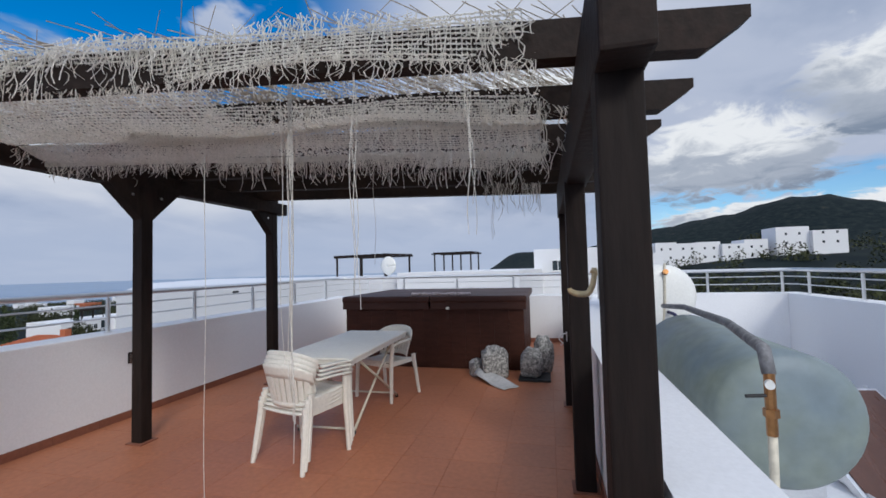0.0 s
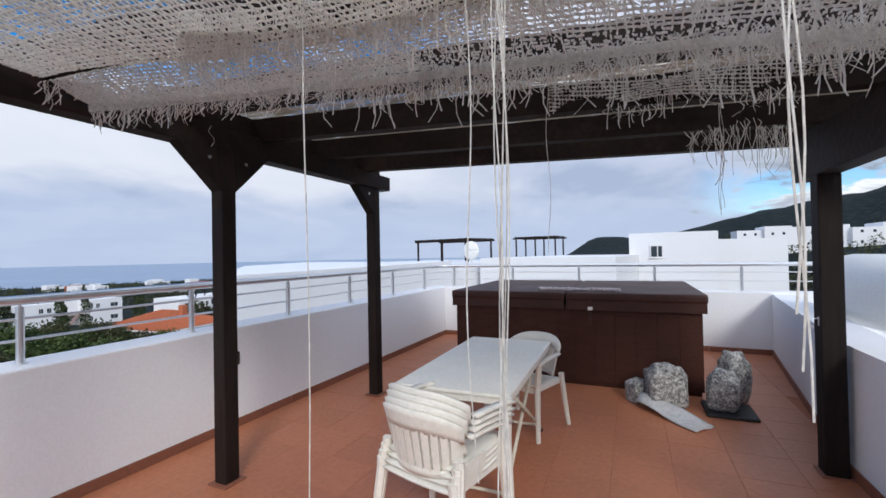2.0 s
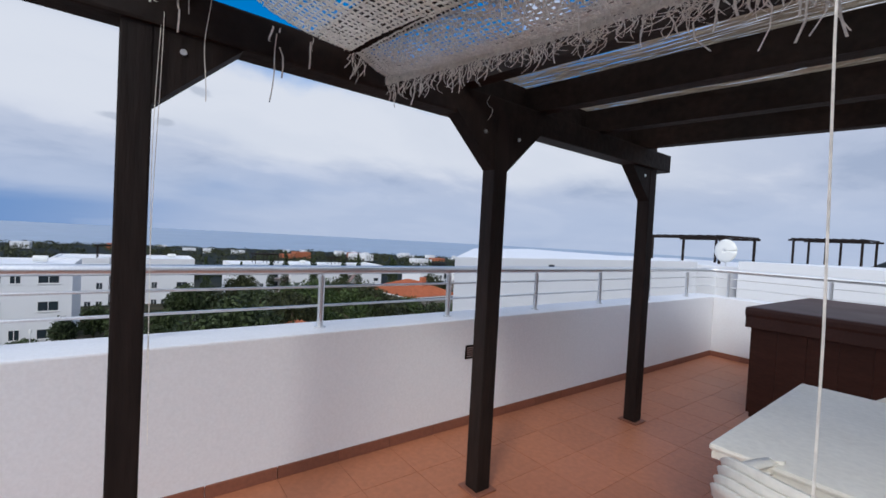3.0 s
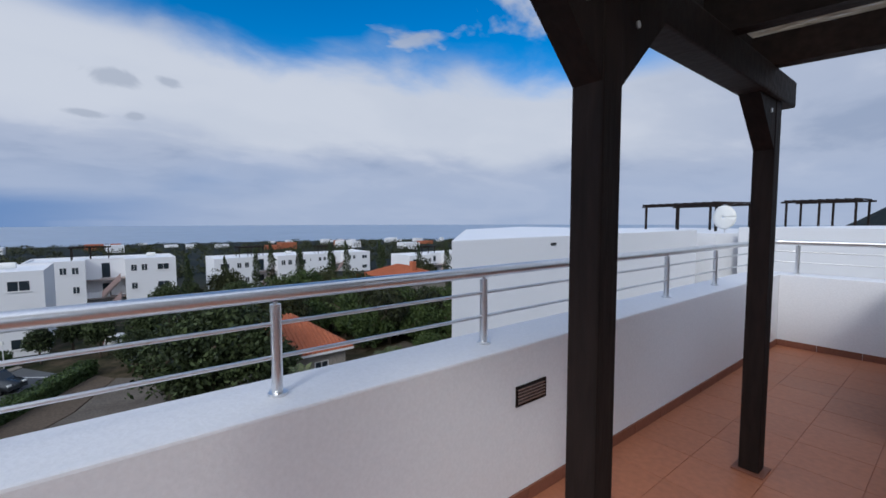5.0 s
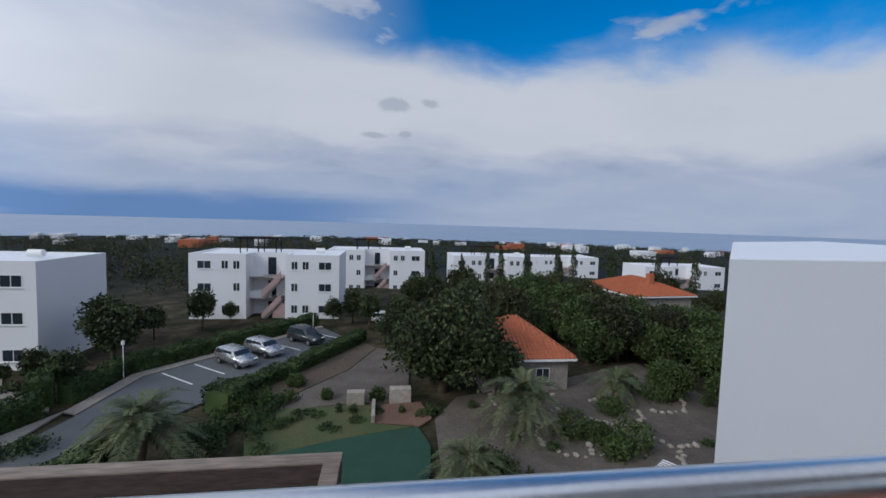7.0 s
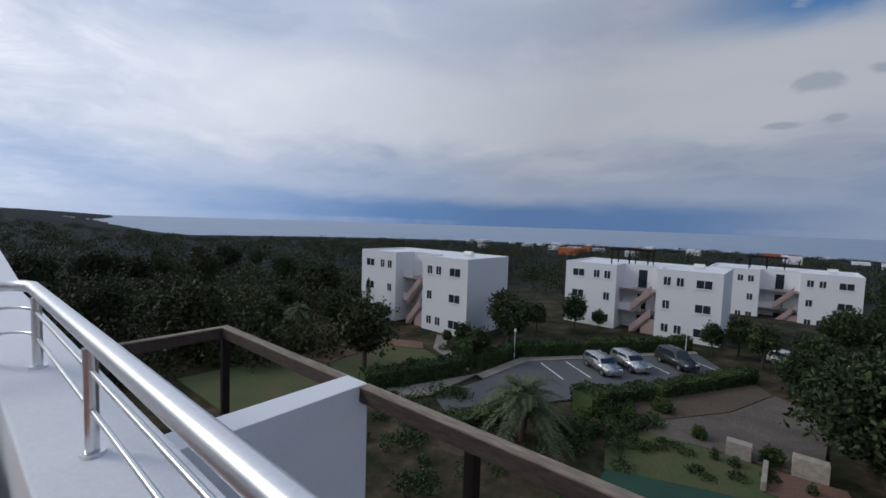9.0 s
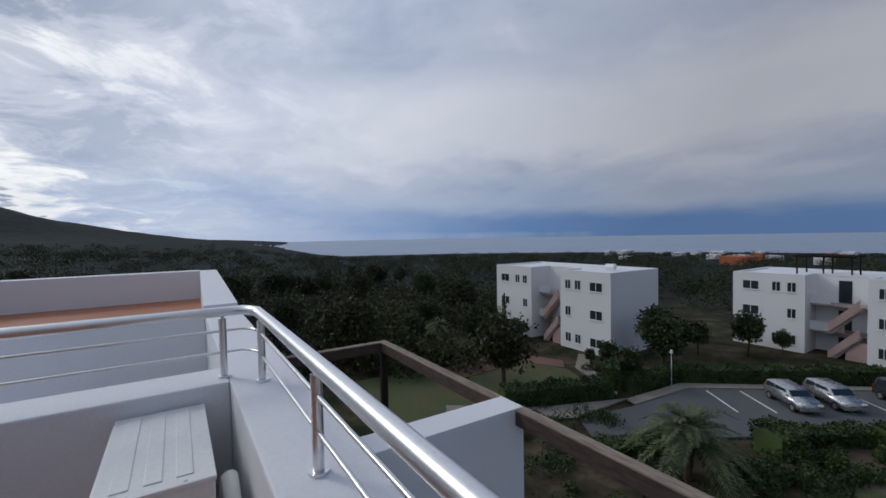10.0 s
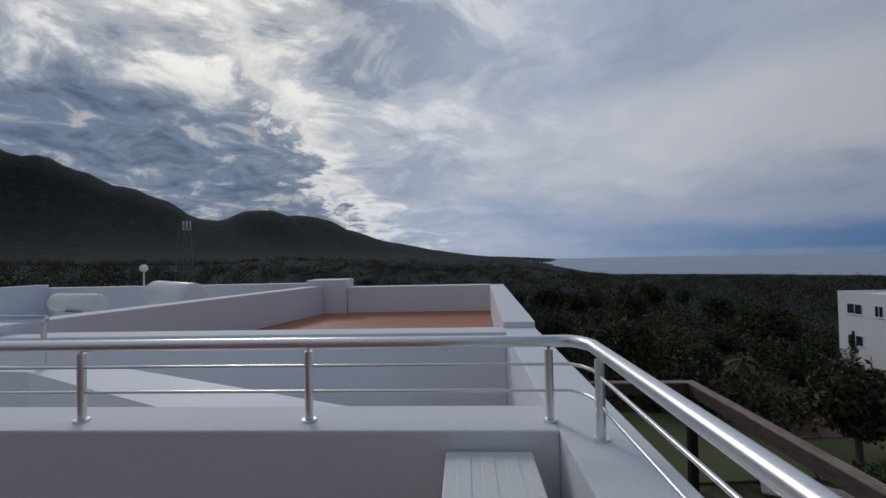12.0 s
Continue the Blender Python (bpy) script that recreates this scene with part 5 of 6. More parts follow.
def hill_block(x0, x1, y, z0, z1, seed):
    t = thing("terrace_house", (0, 0, 0), "white terraced houses on the hillside", "house", "hillside houses")
    rng = random.Random(seed)
    n = max(2, int((x1 - x0) / 7))
    for k in range(n):
        a, b = x0 + (x1 - x0) * k / n, x0 + (x1 - x0) * (k + 1) / n
        top = z1 + rng.uniform(-0.8, 1.0)
        yw = y + rng.uniform(-1, 1)
        w = part("wall", blk((a, yw, z0 - 6), (b - 0.05, y + 11, top)), WHITE, t)
        for q in (0.3, 0.7):
            for zz in (z0 + 1.0, z0 + 4.2):
                xx = a + (b - a) * q
                part("window", blk((xx - 0.35, yw - 0.03, zz), (xx + 0.35, yw + 0.2, zz + 0.8)), GLASS, w)


hill_block(36, 80, 168, 1.5, 8.0, 1)
hill_block(82, 102, 166, 5.5, 11.6, 2)
hill_block(14, 34, 150, -2.0, 4.6, 3)


# ---- tiled-roof houses ----
def tiled_house(at, rz, w, d, h, rise, chimney, label):
    t = thing("tiled_house", at, label, "house", "houses with tiled roofs", rz)
    part("wall", blk((-w / 2, -d / 2, 0), (w / 2, d / 2, h)), STONEWALL, t)
    o = 0.55
    part("eaves", blk((-w / 2 - o, -d / 2 - o, h), (w / 2 + o, d / 2 + o, h + 0.2)), FRAMEW, t, "white painted eaves")
    ridge = max(0.3, (w - d) / 2)
    ez, rz_ = h + 0.2, h + 0.2 + rise
    corners = [Vector((sx * (w / 2 + o), sy * (d / 2 + o), ez)) for sx, sy in ((-1, -1), (1, -1), (1, 1), (-1, 1))]
    r0, r1 = Vector((-ridge, 0, rz_)), Vector((ridge, 0, rz_))
    base = bmesh.new()
    vs = [base.verts.new(c) for c in corners + [r0, r1]]
    for f in ((0, 1, 5, 4), (1, 2, 5), (2, 3, 4, 5), (3, 0, 4), (3, 2, 1, 0)):
        base.faces.new([vs[i] for i in f])
    roof = part("roof", base, ROOFTILE, t, "orange clay tile roof")
    # rows of barrel tiles on every slope, joined
    bm = bmesh.new()
    for a, b, c, e in ((corners[0], corners[1], r0, r1), (corners[1], corners[2], r1, r1), (corners[2], corners[3], r1, r0), (corners[3], corners[0], r0, r0)):
        n = int((b - a).length / 0.34)
        for k in range(n + 1):
            u = k / n
            lo = a.lerp(b, u)
            # where this row meets the hip or the ridge
            along = (b - a).length
            left = (c - a).dot((b - a).normalized()) / along
            right = (e - a).dot((b - a).normalized()) / along
            f = min(1.0, u / left if left > 0 else 1, (1 - u) / (1 - right) if right < 1 else 1)
            mid = a.lerp(b, (left + right) / 2)
            upv = ((c + e) / 2 - mid)
            hi = lo + upv * f
            if f > 0.05:
                m = max(1, int((hi - lo).length / 0.45))
                for j in range(m):
                    p0, p1 = lo.lerp(hi, j / m), lo.lerp(hi, (j + 1.05) / m)
                    rod(bm, p0 + Vector((0, 0, 0.05)), p1 + Vector((0, 0, 0.03)), 0.10, 6, 0.08)
    part("roof_tiles", bm, ROOFTILE, roof)["kind"] = "stuff"
    if chimney:
        part("chimney", blk((w * 0.22, -0.4, h), (w * 0.22 + 0.8, 0.4, h + rise + 1.0)), ROOFTILE, t)
    window(t, -w * 0.2, 1.0, 1.2, 1.1, -d / 2)
    window(t, w * 0.2, 1.0, 1.2, 1.1, -d / 2)


STONEWALL = material("pale_stone_wall", (0.30, 0.27, 0.24), 0.9, vary=0.2, scale=1.5, fine=8, bump=0.4)
tiled_house((-36.2, 10.4, -12.3), 90, 7.2, 8.6, 2.8, 2.5, False, "small stone house with an orange tiled roof among trees")
tiled_house((-59.5, 37.5, -12.9), 6, 12.0, 9.5, 4.7, 2.0, True, "house with a weathered orange tiled roof among trees")

# ---- parking lot, paths and gardens ----
def ground_patch(name, poly, z, mat, label, category, thick=0.12):
    solid(name, prism(poly, z - thick, z), mat, label, category, kind="structure")


ground_patch("road", [(-52.5, -8.6), (-47, -4.9), (-37.5, -10.3), (-31, -14.3), (-22.5, -19.6), (-24.3, -22.4), (-29.8, -21.4), (-36.7, -20.9)], -12.02, ASPHALT, "grey asphalt parking lot with white bay lines", "parking lot")
ground_patch("pavement", [(-30.6, -22.6), (-24.2, -22.6), (-16, -27.5), (-17.5, -30), (-24, -25.2)], -12.0, PAVE, "pale paved path leading from the parking lot", "path")
ground_patch("pavement_kerb", [(-53.3, -9.0), (-52.5, -8.6), (-36.7, -20.95), (-29.8, -21.45), (-30.2, -22.5), (-37.2, -22.0)], -11.93, PAVE, "pale kerb and footpath beside the parking lot", "path")
ground_patch("pavement_lawn", [(-31.5, -24.2), (-30.5, -23.6), (-33.5, -30.5), (-37.6, -33.5), (-38.2, -32.3), (-34.8, -29.8)], -12.0, PAVE, "pale path to the white apartment block", "path")
ground_patch("courtyard", [(-44, -1.8), (-42.5, 0.3), (-37, 1.2), (-30.6, 0.6), (-30.4, -3.8), (-29.6, -8.5), (-30.6, -9.6), (-33, -7.4), (-37.5, -4.2)], -12.04, GRAVEL, "pale gravel path beside the trees", "path")
ground_patch("planting_strip", [(-46, -3.2), (-44, -1.9), (-37.6, -4.3), (-33.1, -7.5), (-30.7, -9.7), (-28.6, -11.6), (-31.5, -12.2), (-37, -8.5)], -12.05, SOIL, "brown planting strip beside the parking lot", "garden")
ground_patch("turf_pond", [(-23.4, -8.8), (-25.2, -4), (-26.5, 1.1), (-24, 1.7), (-21.2, 1.4), (-17.5, 0), (-16.4, -4), (-18.6, -8.4)], -12.0, TURF, "dark green artificial turf in the garden", "turf")
ground_patch("lawn", [(-29.8, -8.6), (-30.1, -4.0), (-30.0, -2.0), (-27.2, -1.9), (-26.6, 1.0), (-25.26, -4), (-23.45, -8.9), (-26.5, -9.8)], -12.03, LAWN, "thin green lawn at the garden edge", "lawn")
ground_patch("clay_bed", [(-27.1, -1.8), (-30.0, -1.9), (-30.3, 1.6), (-27.6, 2.2), (-26.5, 1.2)], -12.03, CLAY, "bare reddish clay bed between low walls", "garden")
ground_patch("lawn_far", [(-20.5, -29.0), (-30.3, -25.2), (-32.6, -30.8), (-30.5, -35), (-23, -34.5)], -12.06, LAWN, "lawn in front of the white apartment block", "lawn")
ground_patch("lawn_side", [(-12, -28.5), (-20.4, -29.2), (-22.7, -34.4), (-22.4, -39), (-12, -40)], -12.07, LAWN, "lawn beside the lower path", "lawn")
ground_patch("clay_path", [(-22.8, -34.6), (-30.5, -35.2), (-32.7, -31.2), (-34.5, -33), (-32, -38.5), (-22.5, -38.5)], -12.07, CLAY, "bare reddish earth round the lawn", "garden")
ground_patch("garden_bed", [(-21, 2.0), (-27.5, 2.4), (-31, 4.5), (-33.5, 13), (-38, 24), (-14, 27), (-9, 5)], -12.06, GRAVEL, "pale stony garden ground with low plants", "garden")
def low_wall(x, y, lx, ly, h, label):
    solid("garden_wall", blk((x - lx / 2, y - ly / 2, -12.2), (x + lx / 2, y + ly / 2, -12.0 + h), 0.03), STONE, label, "garden wall")


low_wall(-30.6, -3.2, 0.7, 1.3, 0.8, "short pale stone pier beside the gravel path")
low_wall(-30.6, 0.1, 0.7, 1.6, 1.0, "short stone wall at the end of the gravel path")
low_wall(-28.6, -1.85, 2.8, 0.25, 0.45, "low dark kerb wall beside the lawn")


def garden_stones():
    """Rough stones laid along the beds of the gravel garden."""
    rng = random.Random(12)
    bm = bmesh.new()
    arcs = [(-24.3, 10.9, 2.2), (-22.6, 14.0, 2.6), (-27.5, 15.4, 2.0), (-30.0, 9.6, 2.6), (-29.5, 20.0, 2.4), (-20.5, 18.5, 2.2)]
    for cx, cy, r in arcs:
        a0 = rng.uniform(0, 6)
        for k in range(20):
            a = a0 + k * 0.24
            rr = r * rng.uniform(0.93, 1.1)
            q = rng.uniform(0.10, 0.24)
            m = Matrix.Translation((cx + rr * math.cos(a), cy + rr * math.sin(a), -12.06 + q * 0.3)) @ pose(0, 0, 0, rng.uniform(-20, 20), rng.uniform(-20, 20), rng.uniform(0, 90)) @ Matrix.Diagonal((q * 1.3, q, q * 0.7, 1))
            bmesh.ops.create_icosphere(bm, subdivisions=1, radius=1.0, matrix=m)
    solid("garden_stones", bm, STONE, "rough pale stones edging the garden beds", "stones", kind="stuff")


garden_stones()
for k in range(7):
    x0, y0 = -50.4 + 2.15 * k, -9.7 - 1.68 * k
    bm = prism([(x0, y0), (x0 + 0.11, y0 - 0.09), (x0 + 2.75, y0 + 3.4), (x0 + 2.64, y0 + 3.49)], -12.019, -12.010)
    solid("bay_line", bm, LINE, "white painted parking bay line on asphalt", "road marking", "parking bay lines", kind="structure")


# ---- cars ----
def car(at, rz, paint, label, van=False):
    t = thing("car", at, label, "car", "parked cars", rz)
    l, w = 4.1, 1.72
    roof = 1.72 if van else 1.52
    prof = [(-2.05, 0.35), (-2.03, 0.80), (-1.95, 1.0), (-1.75, roof - 0.06), (-1.45, roof), (0.15, roof), (0.55, roof - 0.1), (1.05, 1.02), (1.85, 0.86), (2.04, 0.70), (2.05, 0.35)]
    bm = bmesh.new()
    rows = []
    for y, inset in ((-w / 2, 0.0), (w / 2, 0.0)):
        rows.append([bm.verts.new((x, y * (1.0 - 0.14 * max(0, (z - 0.95)) / 0.6), z)) for x, z in prof])
    bm.faces.new(rows[0]), bm.faces.new(rows[1][::-1])
    n = len(prof)
    for i in range(n):
        bm.faces.new((rows[0][i], rows[1][i], rows[1][(i + 1) % n], rows[0][(i + 1) % n]))
    bmesh.ops.recalc_face_normals(bm, faces=bm.faces)
    bmesh.ops.bevel(bm, geom=list(bm.edges), offset=0.05, segments=2, affect="EDGES")
    part("body", bm, paint, t, smooth=True)
    for s in (-1, 1):
        y = s * w / 2 * 0.945
        for x0, x1, xt0, xt1 in ((-1.72, -0.75, -1.6, -0.75), (-0.68, 0.85, -0.68, 0.42)):
            g = bmesh.new()
            a = [(x0, 1.0), (x1, 1.0), (xt1, roof - 0.13), (xt0, roof - 0.13)]
            lo = [g.verts.new((x, y + s * 0.035 - s * 0.07 * (z > 1.05), z)) for x, z in a]
            hi = [g.verts.new((x, y - s * 0.03 - s * 0.07 * (z > 1.05), z)) for x, z in a]
            g.faces.new(lo), g.faces.new(hi[::-1])
            for i in range(4):
                g.faces.new((lo[i], hi[i], hi[(i + 1) % 4], lo[(i + 1) % 4]))
            bmesh.ops.recalc_face_normals(g, faces=g.faces)
            part("side_window", g, GLASS, t)
        for x in (-1.28, 1.28):
            wh = part("wheel", rod(bmesh.new(), (x, s * (w / 2 - 0.2), 0.32), (x, s * (w / 2 + 0.015), 0.32), 0.32, 20), RUBBER, t)
            part("rim", rod(bmesh.new(), (x, s * (w / 2 + 0.012), 0.32), (x, s * (w / 2 + 0.03), 0.32), 0.19, 14), STEEL, wh)
        part("headlight", blk((1.93, s * 0.62 - 0.16, 0.66), (2.07, s * 0.62 + 0.16, 0.80), 0.02), ENAMEL, t)
        part("tail_light", blk((-2.08, s * 0.7 - 0.1, 0.72), (-1.96, s * 0.7 + 0.1, 1.0), 0.02), REDL, t)
        part("mirror", blk((0.72, s * (w / 2 + 0.06) - 0.07, 0.98), (0.86, s * (w / 2 + 0.06) + 0.07, 1.1), 0.02), paint, t)
    for x0, x1, z0, z1 in ((0.60, 1.02, roof - 0.13, 1.04), (-1.78, -1.93, roof - 0.15, 1.05)):
        g = bmesh.new()
        o = 0.03 if x0 > 0 else -0.03
        q = [(x0 + o, -0.66, z0), (x0 + o, 0.66, z0), (x1 + o, 0.74, z1), (x1 + o, -0.74, z1)]
        lo = [g.verts.new(p) for p in q]
        hi = [g.verts.new((p[0] - o * 2, p[1], p[2] - 0.02)) for p in q]
        g.faces.new(lo), g.faces.new(hi[::-1])
        for i in range(4):
            g.faces.new((lo[i], hi[i], hi[(i + 1) % 4], lo[(i + 1) % 4]))
        bmesh.ops.recalc_face_normals(g, faces=g.faces)
        part("windscreen" if x0 > 0 else "rear_window", g, GLASS, t)
    part("bumper", blk((1.95, -0.8, 0.3), (2.1, 0.8, 0.52), 0.04), paint, t)
    part("bumper", blk((-2.1, -0.8, 0.3), (-1.95, 0.8, 0.52), 0.04), paint, t)


REDL = material("red_lamp_glass", (0.35, 0.02, 0.02), 0.25, vary=0.05)
SILVER = material("silver_car_paint", (0.42, 0.43, 0.44), 0.28, metal=0.7, vary=0.04)
WHITEP = material("white_car_paint", (0.74, 0.74, 0.74), 0.25, vary=0.03)
GREYP = material("dark_grey_car_paint", (0.06, 0.065, 0.07), 0.25, metal=0.4, vary=0.04)
car((-39.6, -14.6, -12.02), 52, SILVER, "silver estate car parked on the asphalt")
car((-42.4, -12.9, -12.02), 52, SILVER, "pale silver small car parked on the asphalt")
car((-46.3, -9.6, -12.02), 52, GREYP, "dark grey van parked on the asphalt", van=True)
car((-55.0, -0.6, -12.2), 60, WHITEP, "white car parked under the trees")
car((-57.5, 1.6, -12.2), 60, SILVER, "silver car parked under the trees")


# ---- plants ----
def crown_quads(seed, r, count, size, blobs, squash=0.8):
    rng = np.random.default_rng(seed)
    q = []
    for k in range(blobs):
        d = rng.normal(size=3)
        d /= np.linalg.norm(d)
        c = d * r * 0.62 * np.array([1, 1, squash]) * (0.5 + 0.5 * rng.random())
        rad = r * (0.34 + 0.22 * rng.random())
        q.append(leaf_quads(rng, c, (rad, rad, rad * 0.8), count // blobs, size, 0.45))
    return np.concatenate(q)


def tree(at, height, r, seed, leaf=LEAF, label="broad leafy tree with a dark green crown", count=5200, size=0.16, squash=0.8, group="garden trees", trunk=None):
    t = thing("tree", at, label, "tree", group)
    rng = random.Random(seed)
    cz = height - r * squash
    bm = bmesh.new()
    bow = rng.uniform(-0.3, 0.3)
    tube(bm, [(0, 0, -0.3), (bow * 0.4, 0.05, cz * 0.35), (bow, 0.1, cz * 0.7), (bow * 0.8, 0, cz)], [r * 0.075, r * 0.06, r * 0.05, r * 0.03], 8)
    for k in range(6):
        a = k * 1.05 + rng.random()
        z0 = cz * rng.uniform(0.45, 0.8)
        tube(bm, [(bow * 0.8, 0, z0), (math.cos(a) * r * 0.35, math.sin(a) * r * 0.35, z0 + r * 0.3), (math.cos(a) * r * 0.7, math.sin(a) * r * 0.7, cz + r * rng.uniform(-0.1, 0.4))], [r * 0.035, r * 0.025, r * 0.012], 6)
    part("trunk", bm, BARK, t, smooth=True)
    ob = new("crown", quads_mesh("crown", crown_quads(seed, r, count, size, 22, squash), leaf))
    ob.parent = t
    ob.location = (bow * 0.5, 0, cz)
    return t


def cypress(at, h, r, seed):
    t = thing("cypress", at, "slender dark green cypress tree", "tree", "cypresses")
    rng = np.random.default_rng(seed)
    part("trunk", rod(bmesh.new(), (0, 0, -0.3), (0, 0, h * 0.5), r * 0.15, 6, r * 0.08), BARK, t)
    q = []
    for k in range(14):
        z = h * (0.08 + 0.9 * k / 14)
        rr = r * math.sin(math.pi * min(1, 0.25 + 0.75 * k / 14)) ** 0.8 * (0.85 + 0.3 * rng.random())
        q.append(leaf_quads(rng, (0.1 * rng.normal(), 0.1 * rng.normal(), z), (rr, rr, h / 15), 130, 0.13, 0.3))
    ob = new("crown", quads_mesh("crown", np.concatenate(q), LEAF))
    ob.parent = t
    return t


def palm(at, h, seed, fronds=30, reach=2.5, label="date palm with arching grey-green fronds"):
    t = thing("palm_tree", at, label, "palm", "garden palms")
    rng = np.random.default_rng(seed)
    bm = bmesh.new()
    pts = [(0.02 * k * math.sin(k), 0.01 * k, h * k / 8 - (0.2 if k == 0 else 0)) for k in range(9)]
    tube(bm, pts, [0.22 * (1 + 0.25 * (k % 2)) for k in range(9)], 9)
    part("trunk", bm, BARK, t)
    spine, quads = bmesh.new(), []
    for k in range(fronds):
        a = k * 2.4 + rng.normal() * 0.15
        lift = 1.15 - 1.5 * (k / fronds) + 0.15 * rng.normal()
        ln = reach * (0.8 + 0.35 * rng.random())
        n = 12
        s = np.linspace(0, 1, n)
        out = ln * (s * math.cos(lift) * 0.95 + 0.12 * s ** 2)
        zz = h + ln * (s * math.sin(lift) - 0.62 * s ** 2.2)
        p = np.stack([np.cos(a) * out, np.sin(a) * out, zz], 1)
        tube(spine, p.tolist(), [0.022 * (1 - 0.8 * q) for q in s], 4)
        tang = np.array([-np.sin(a), np.cos(a), 0])
        for i in np.linspace(1.2, n - 1.01, 34):
            j = int(i)
            c = p[j] + (p[min(j + 1, n - 1)] - p[j]) * (i - j)
            fwd = p[min(j + 1, n - 1)] - p[j]
            fwd = fwd / np.linalg.norm(fwd)
            ll = 0.50 * math.sin(math.pi * min(0.97, 0.15 + 0.8 * i / n)) * (0.8 + 0.3 * rng.random()) * reach / 2.5
            for sd in (-1, 1):
                d = tang * sd * 0.8 + fwd * 0.6 + np.array([0, 0, 0.12 + 0.1 * rng.normal()])
                tip = c + d / np.linalg.norm(d) * ll - np.array([0, 0, 0.10 * ll])
                w = fwd * 0.032 * reach / 2.5
                mid = (c + tip) / 2
                quads.append(np.stack([c, mid + w, tip, mid - w]))
    crown = new("crown", quads_mesh("crown", np.stack(quads), LEAF_PALM))
    crown.parent = t
    part("frond_ribs", spine, LEAF_PALM, crown)
    return t


def hedge(p0, p1, w, h, seed, label="clipped dark green hedge beside the parking lot"):
    rng = np.random.default_rng(seed)
    a, b = np.array(p0, float), np.array(p1, float)
    ln = np.linalg.norm(b - a)
    d = (b - a) / ln
    sd = np.array([-d[1], d[0]])
    n = int(ln * 260 * (w + h) / 2)
    u, v, z = rng.random(n), rng.random(n) - 0.5, rng.random(n)
    face = rng.integers(0, 3, n)
    v = np.where(face == 0, -0.5, np.where(face == 1, 0.5, v)) + rng.normal(size=n) * 0.04
    z = np.where(face == 2, 1.0, z) + rng.normal(size=n) * 0.05
    hh = h * (1 + 0.08 * np.sin(u * ln * 1.7) + 0.05 * np.sin(u * ln * 4.1))
    gz = ground_height(np.array([a[0]]), np.array([a[1]]))[0]
    c = np.stack([a[0] + d[0] * u * ln + sd[0] * v * w, a[1] + d[1] * u * ln + sd[1] * v * w, gz + z * hh], 1)
    x = rng.normal(size=(n, 3))
    x /= np.linalg.norm(x, axis=1)[:, None]
    y = np.cross(x, rng.normal(size=(n, 3)))
    y /= np.linalg.norm(y, axis=1)[:, None]
    x, y = x * 0.11, y * 0.07
    t = thing("hedge", (0, 0, 0), label, "hedge", "garden hedges")
    ob = new("foliage", quads_mesh("foliage", np.stack([c - x, c + y, c + x, c - y], 1), LEAF_HEDGE))
    ob.parent = t
    m = Matrix.Translation(((a[0] + b[0]) / 2, (a[1] + b[1]) / 2, gz)) @ pose(0, 0, 0, 0, 0, math.degrees(math.atan2(d[1], d[0])))
    part("core", blk((-ln / 2, -w * 0.4, 0), (ln / 2, w * 0.4, h * 0.88)), LEAF_HEDGE, t).matrix_basis = m


hedge((-54.2, -9.8), (-37.8, -22.6), 1.3, 1.5, 1)
hedge((-37.8, -22.8), (-32.0, -23.6), 1.3, 1.5, 2)
hedge((-47.5, -3.6), (-37.0, -9.2), 1.3, 1.15, 3)
hedge((-36.4, -9.6), (-31.6, -12.6), 1.4, 1.2, 9)
hedge((-31.4, -12.0), (-29.6, -12.6), 2.2, 1.7, 4, "rounded green bush at the end of the hedge")
hedge((-30.0, -24.0), (-21.2, -27.4), 1.6, 1.6, 5, "clipped green hedge beside the lawn")
hedge((-31.9, -24.2), (-31.2, -25.4), 1.7, 2.4, 6, "tall clipped green hedge beside the path")
hedge((-28.6, -15.6), (-21.2, -18.6), 1.5, 0.7, 8, "low hedge beside the paved path")


def at_ground(x, y):
    return (x, y, float(ground_height(np.array([x]), np.array([y]))[0]))


tree(at_ground(-32.4, 3.6), 8.5, 5.3, 11, count=24000, size=0.17, squash=0.78, label="large dense dark green carob tree")
tree(at_ground(-31.0, 7.6), 5.0, 2.2, 12, count=6000, label="dark green tree beside the tiled house")
base_a = tree(at_ground(-40.8, -25.6), 6.8, 3.0, 13, label="dark green tree beside the apartment block", count=7000, size=0.17, squash=1.0)
base_b = tree(at_ground(-52.0, -22.5), 5.2, 1.9, 14, label="rounded citrus tree in front of the flats", count=4200, squash=1.05)
base_c = tree(at_ground(-44.0, 12.0), 6.8, 3.4, 15, label="spreading grey-green olive tree", leaf=LEAF_OLIVE, count=5600, size=0.18)


def more(base, x, y, s, rz, sz=None):
    return copy_thing(base, Matrix.Translation(at_ground(x, y)) @ pose(0, 0, 0, 0, 0, rz) @ Matrix.Diagonal((s, s, sz or s, 1)))


for x, y, s, rz in ((-48.5, -26, 0.75, 30), (-55.5, -20.5, 0.55, 80), (-55.4, -5.2, 0.9, 40), (-53.5, -7.4, 0.75, 100), (-52.5, -3.0, 0.9, 10), (-35.5, -28.0, 0.62, 40), (-35.8, -30.5, 0.35, 40), (-33.4, -24.4, 0.72, 40)):
    more(base_b, x, y, s, rz)
for x, y, s, rz in ((-50, 1.0, 0.75, 20), (-46, -0.5, 0.6, 200), (-64, 4.0, 0.9, 70), (-70, 7, 0.8, 120), (-35.5, -47.5, 0.75, 70), (-31.5, -44.5, 0.8, 190), (-29, -52, 0.8, 70), (-24, -47, 0.7, 50), (-20, -42, 0.6, 10), (-37, -43.0, 0.45, 20)):
    more(base_a, x, y, s, rz)
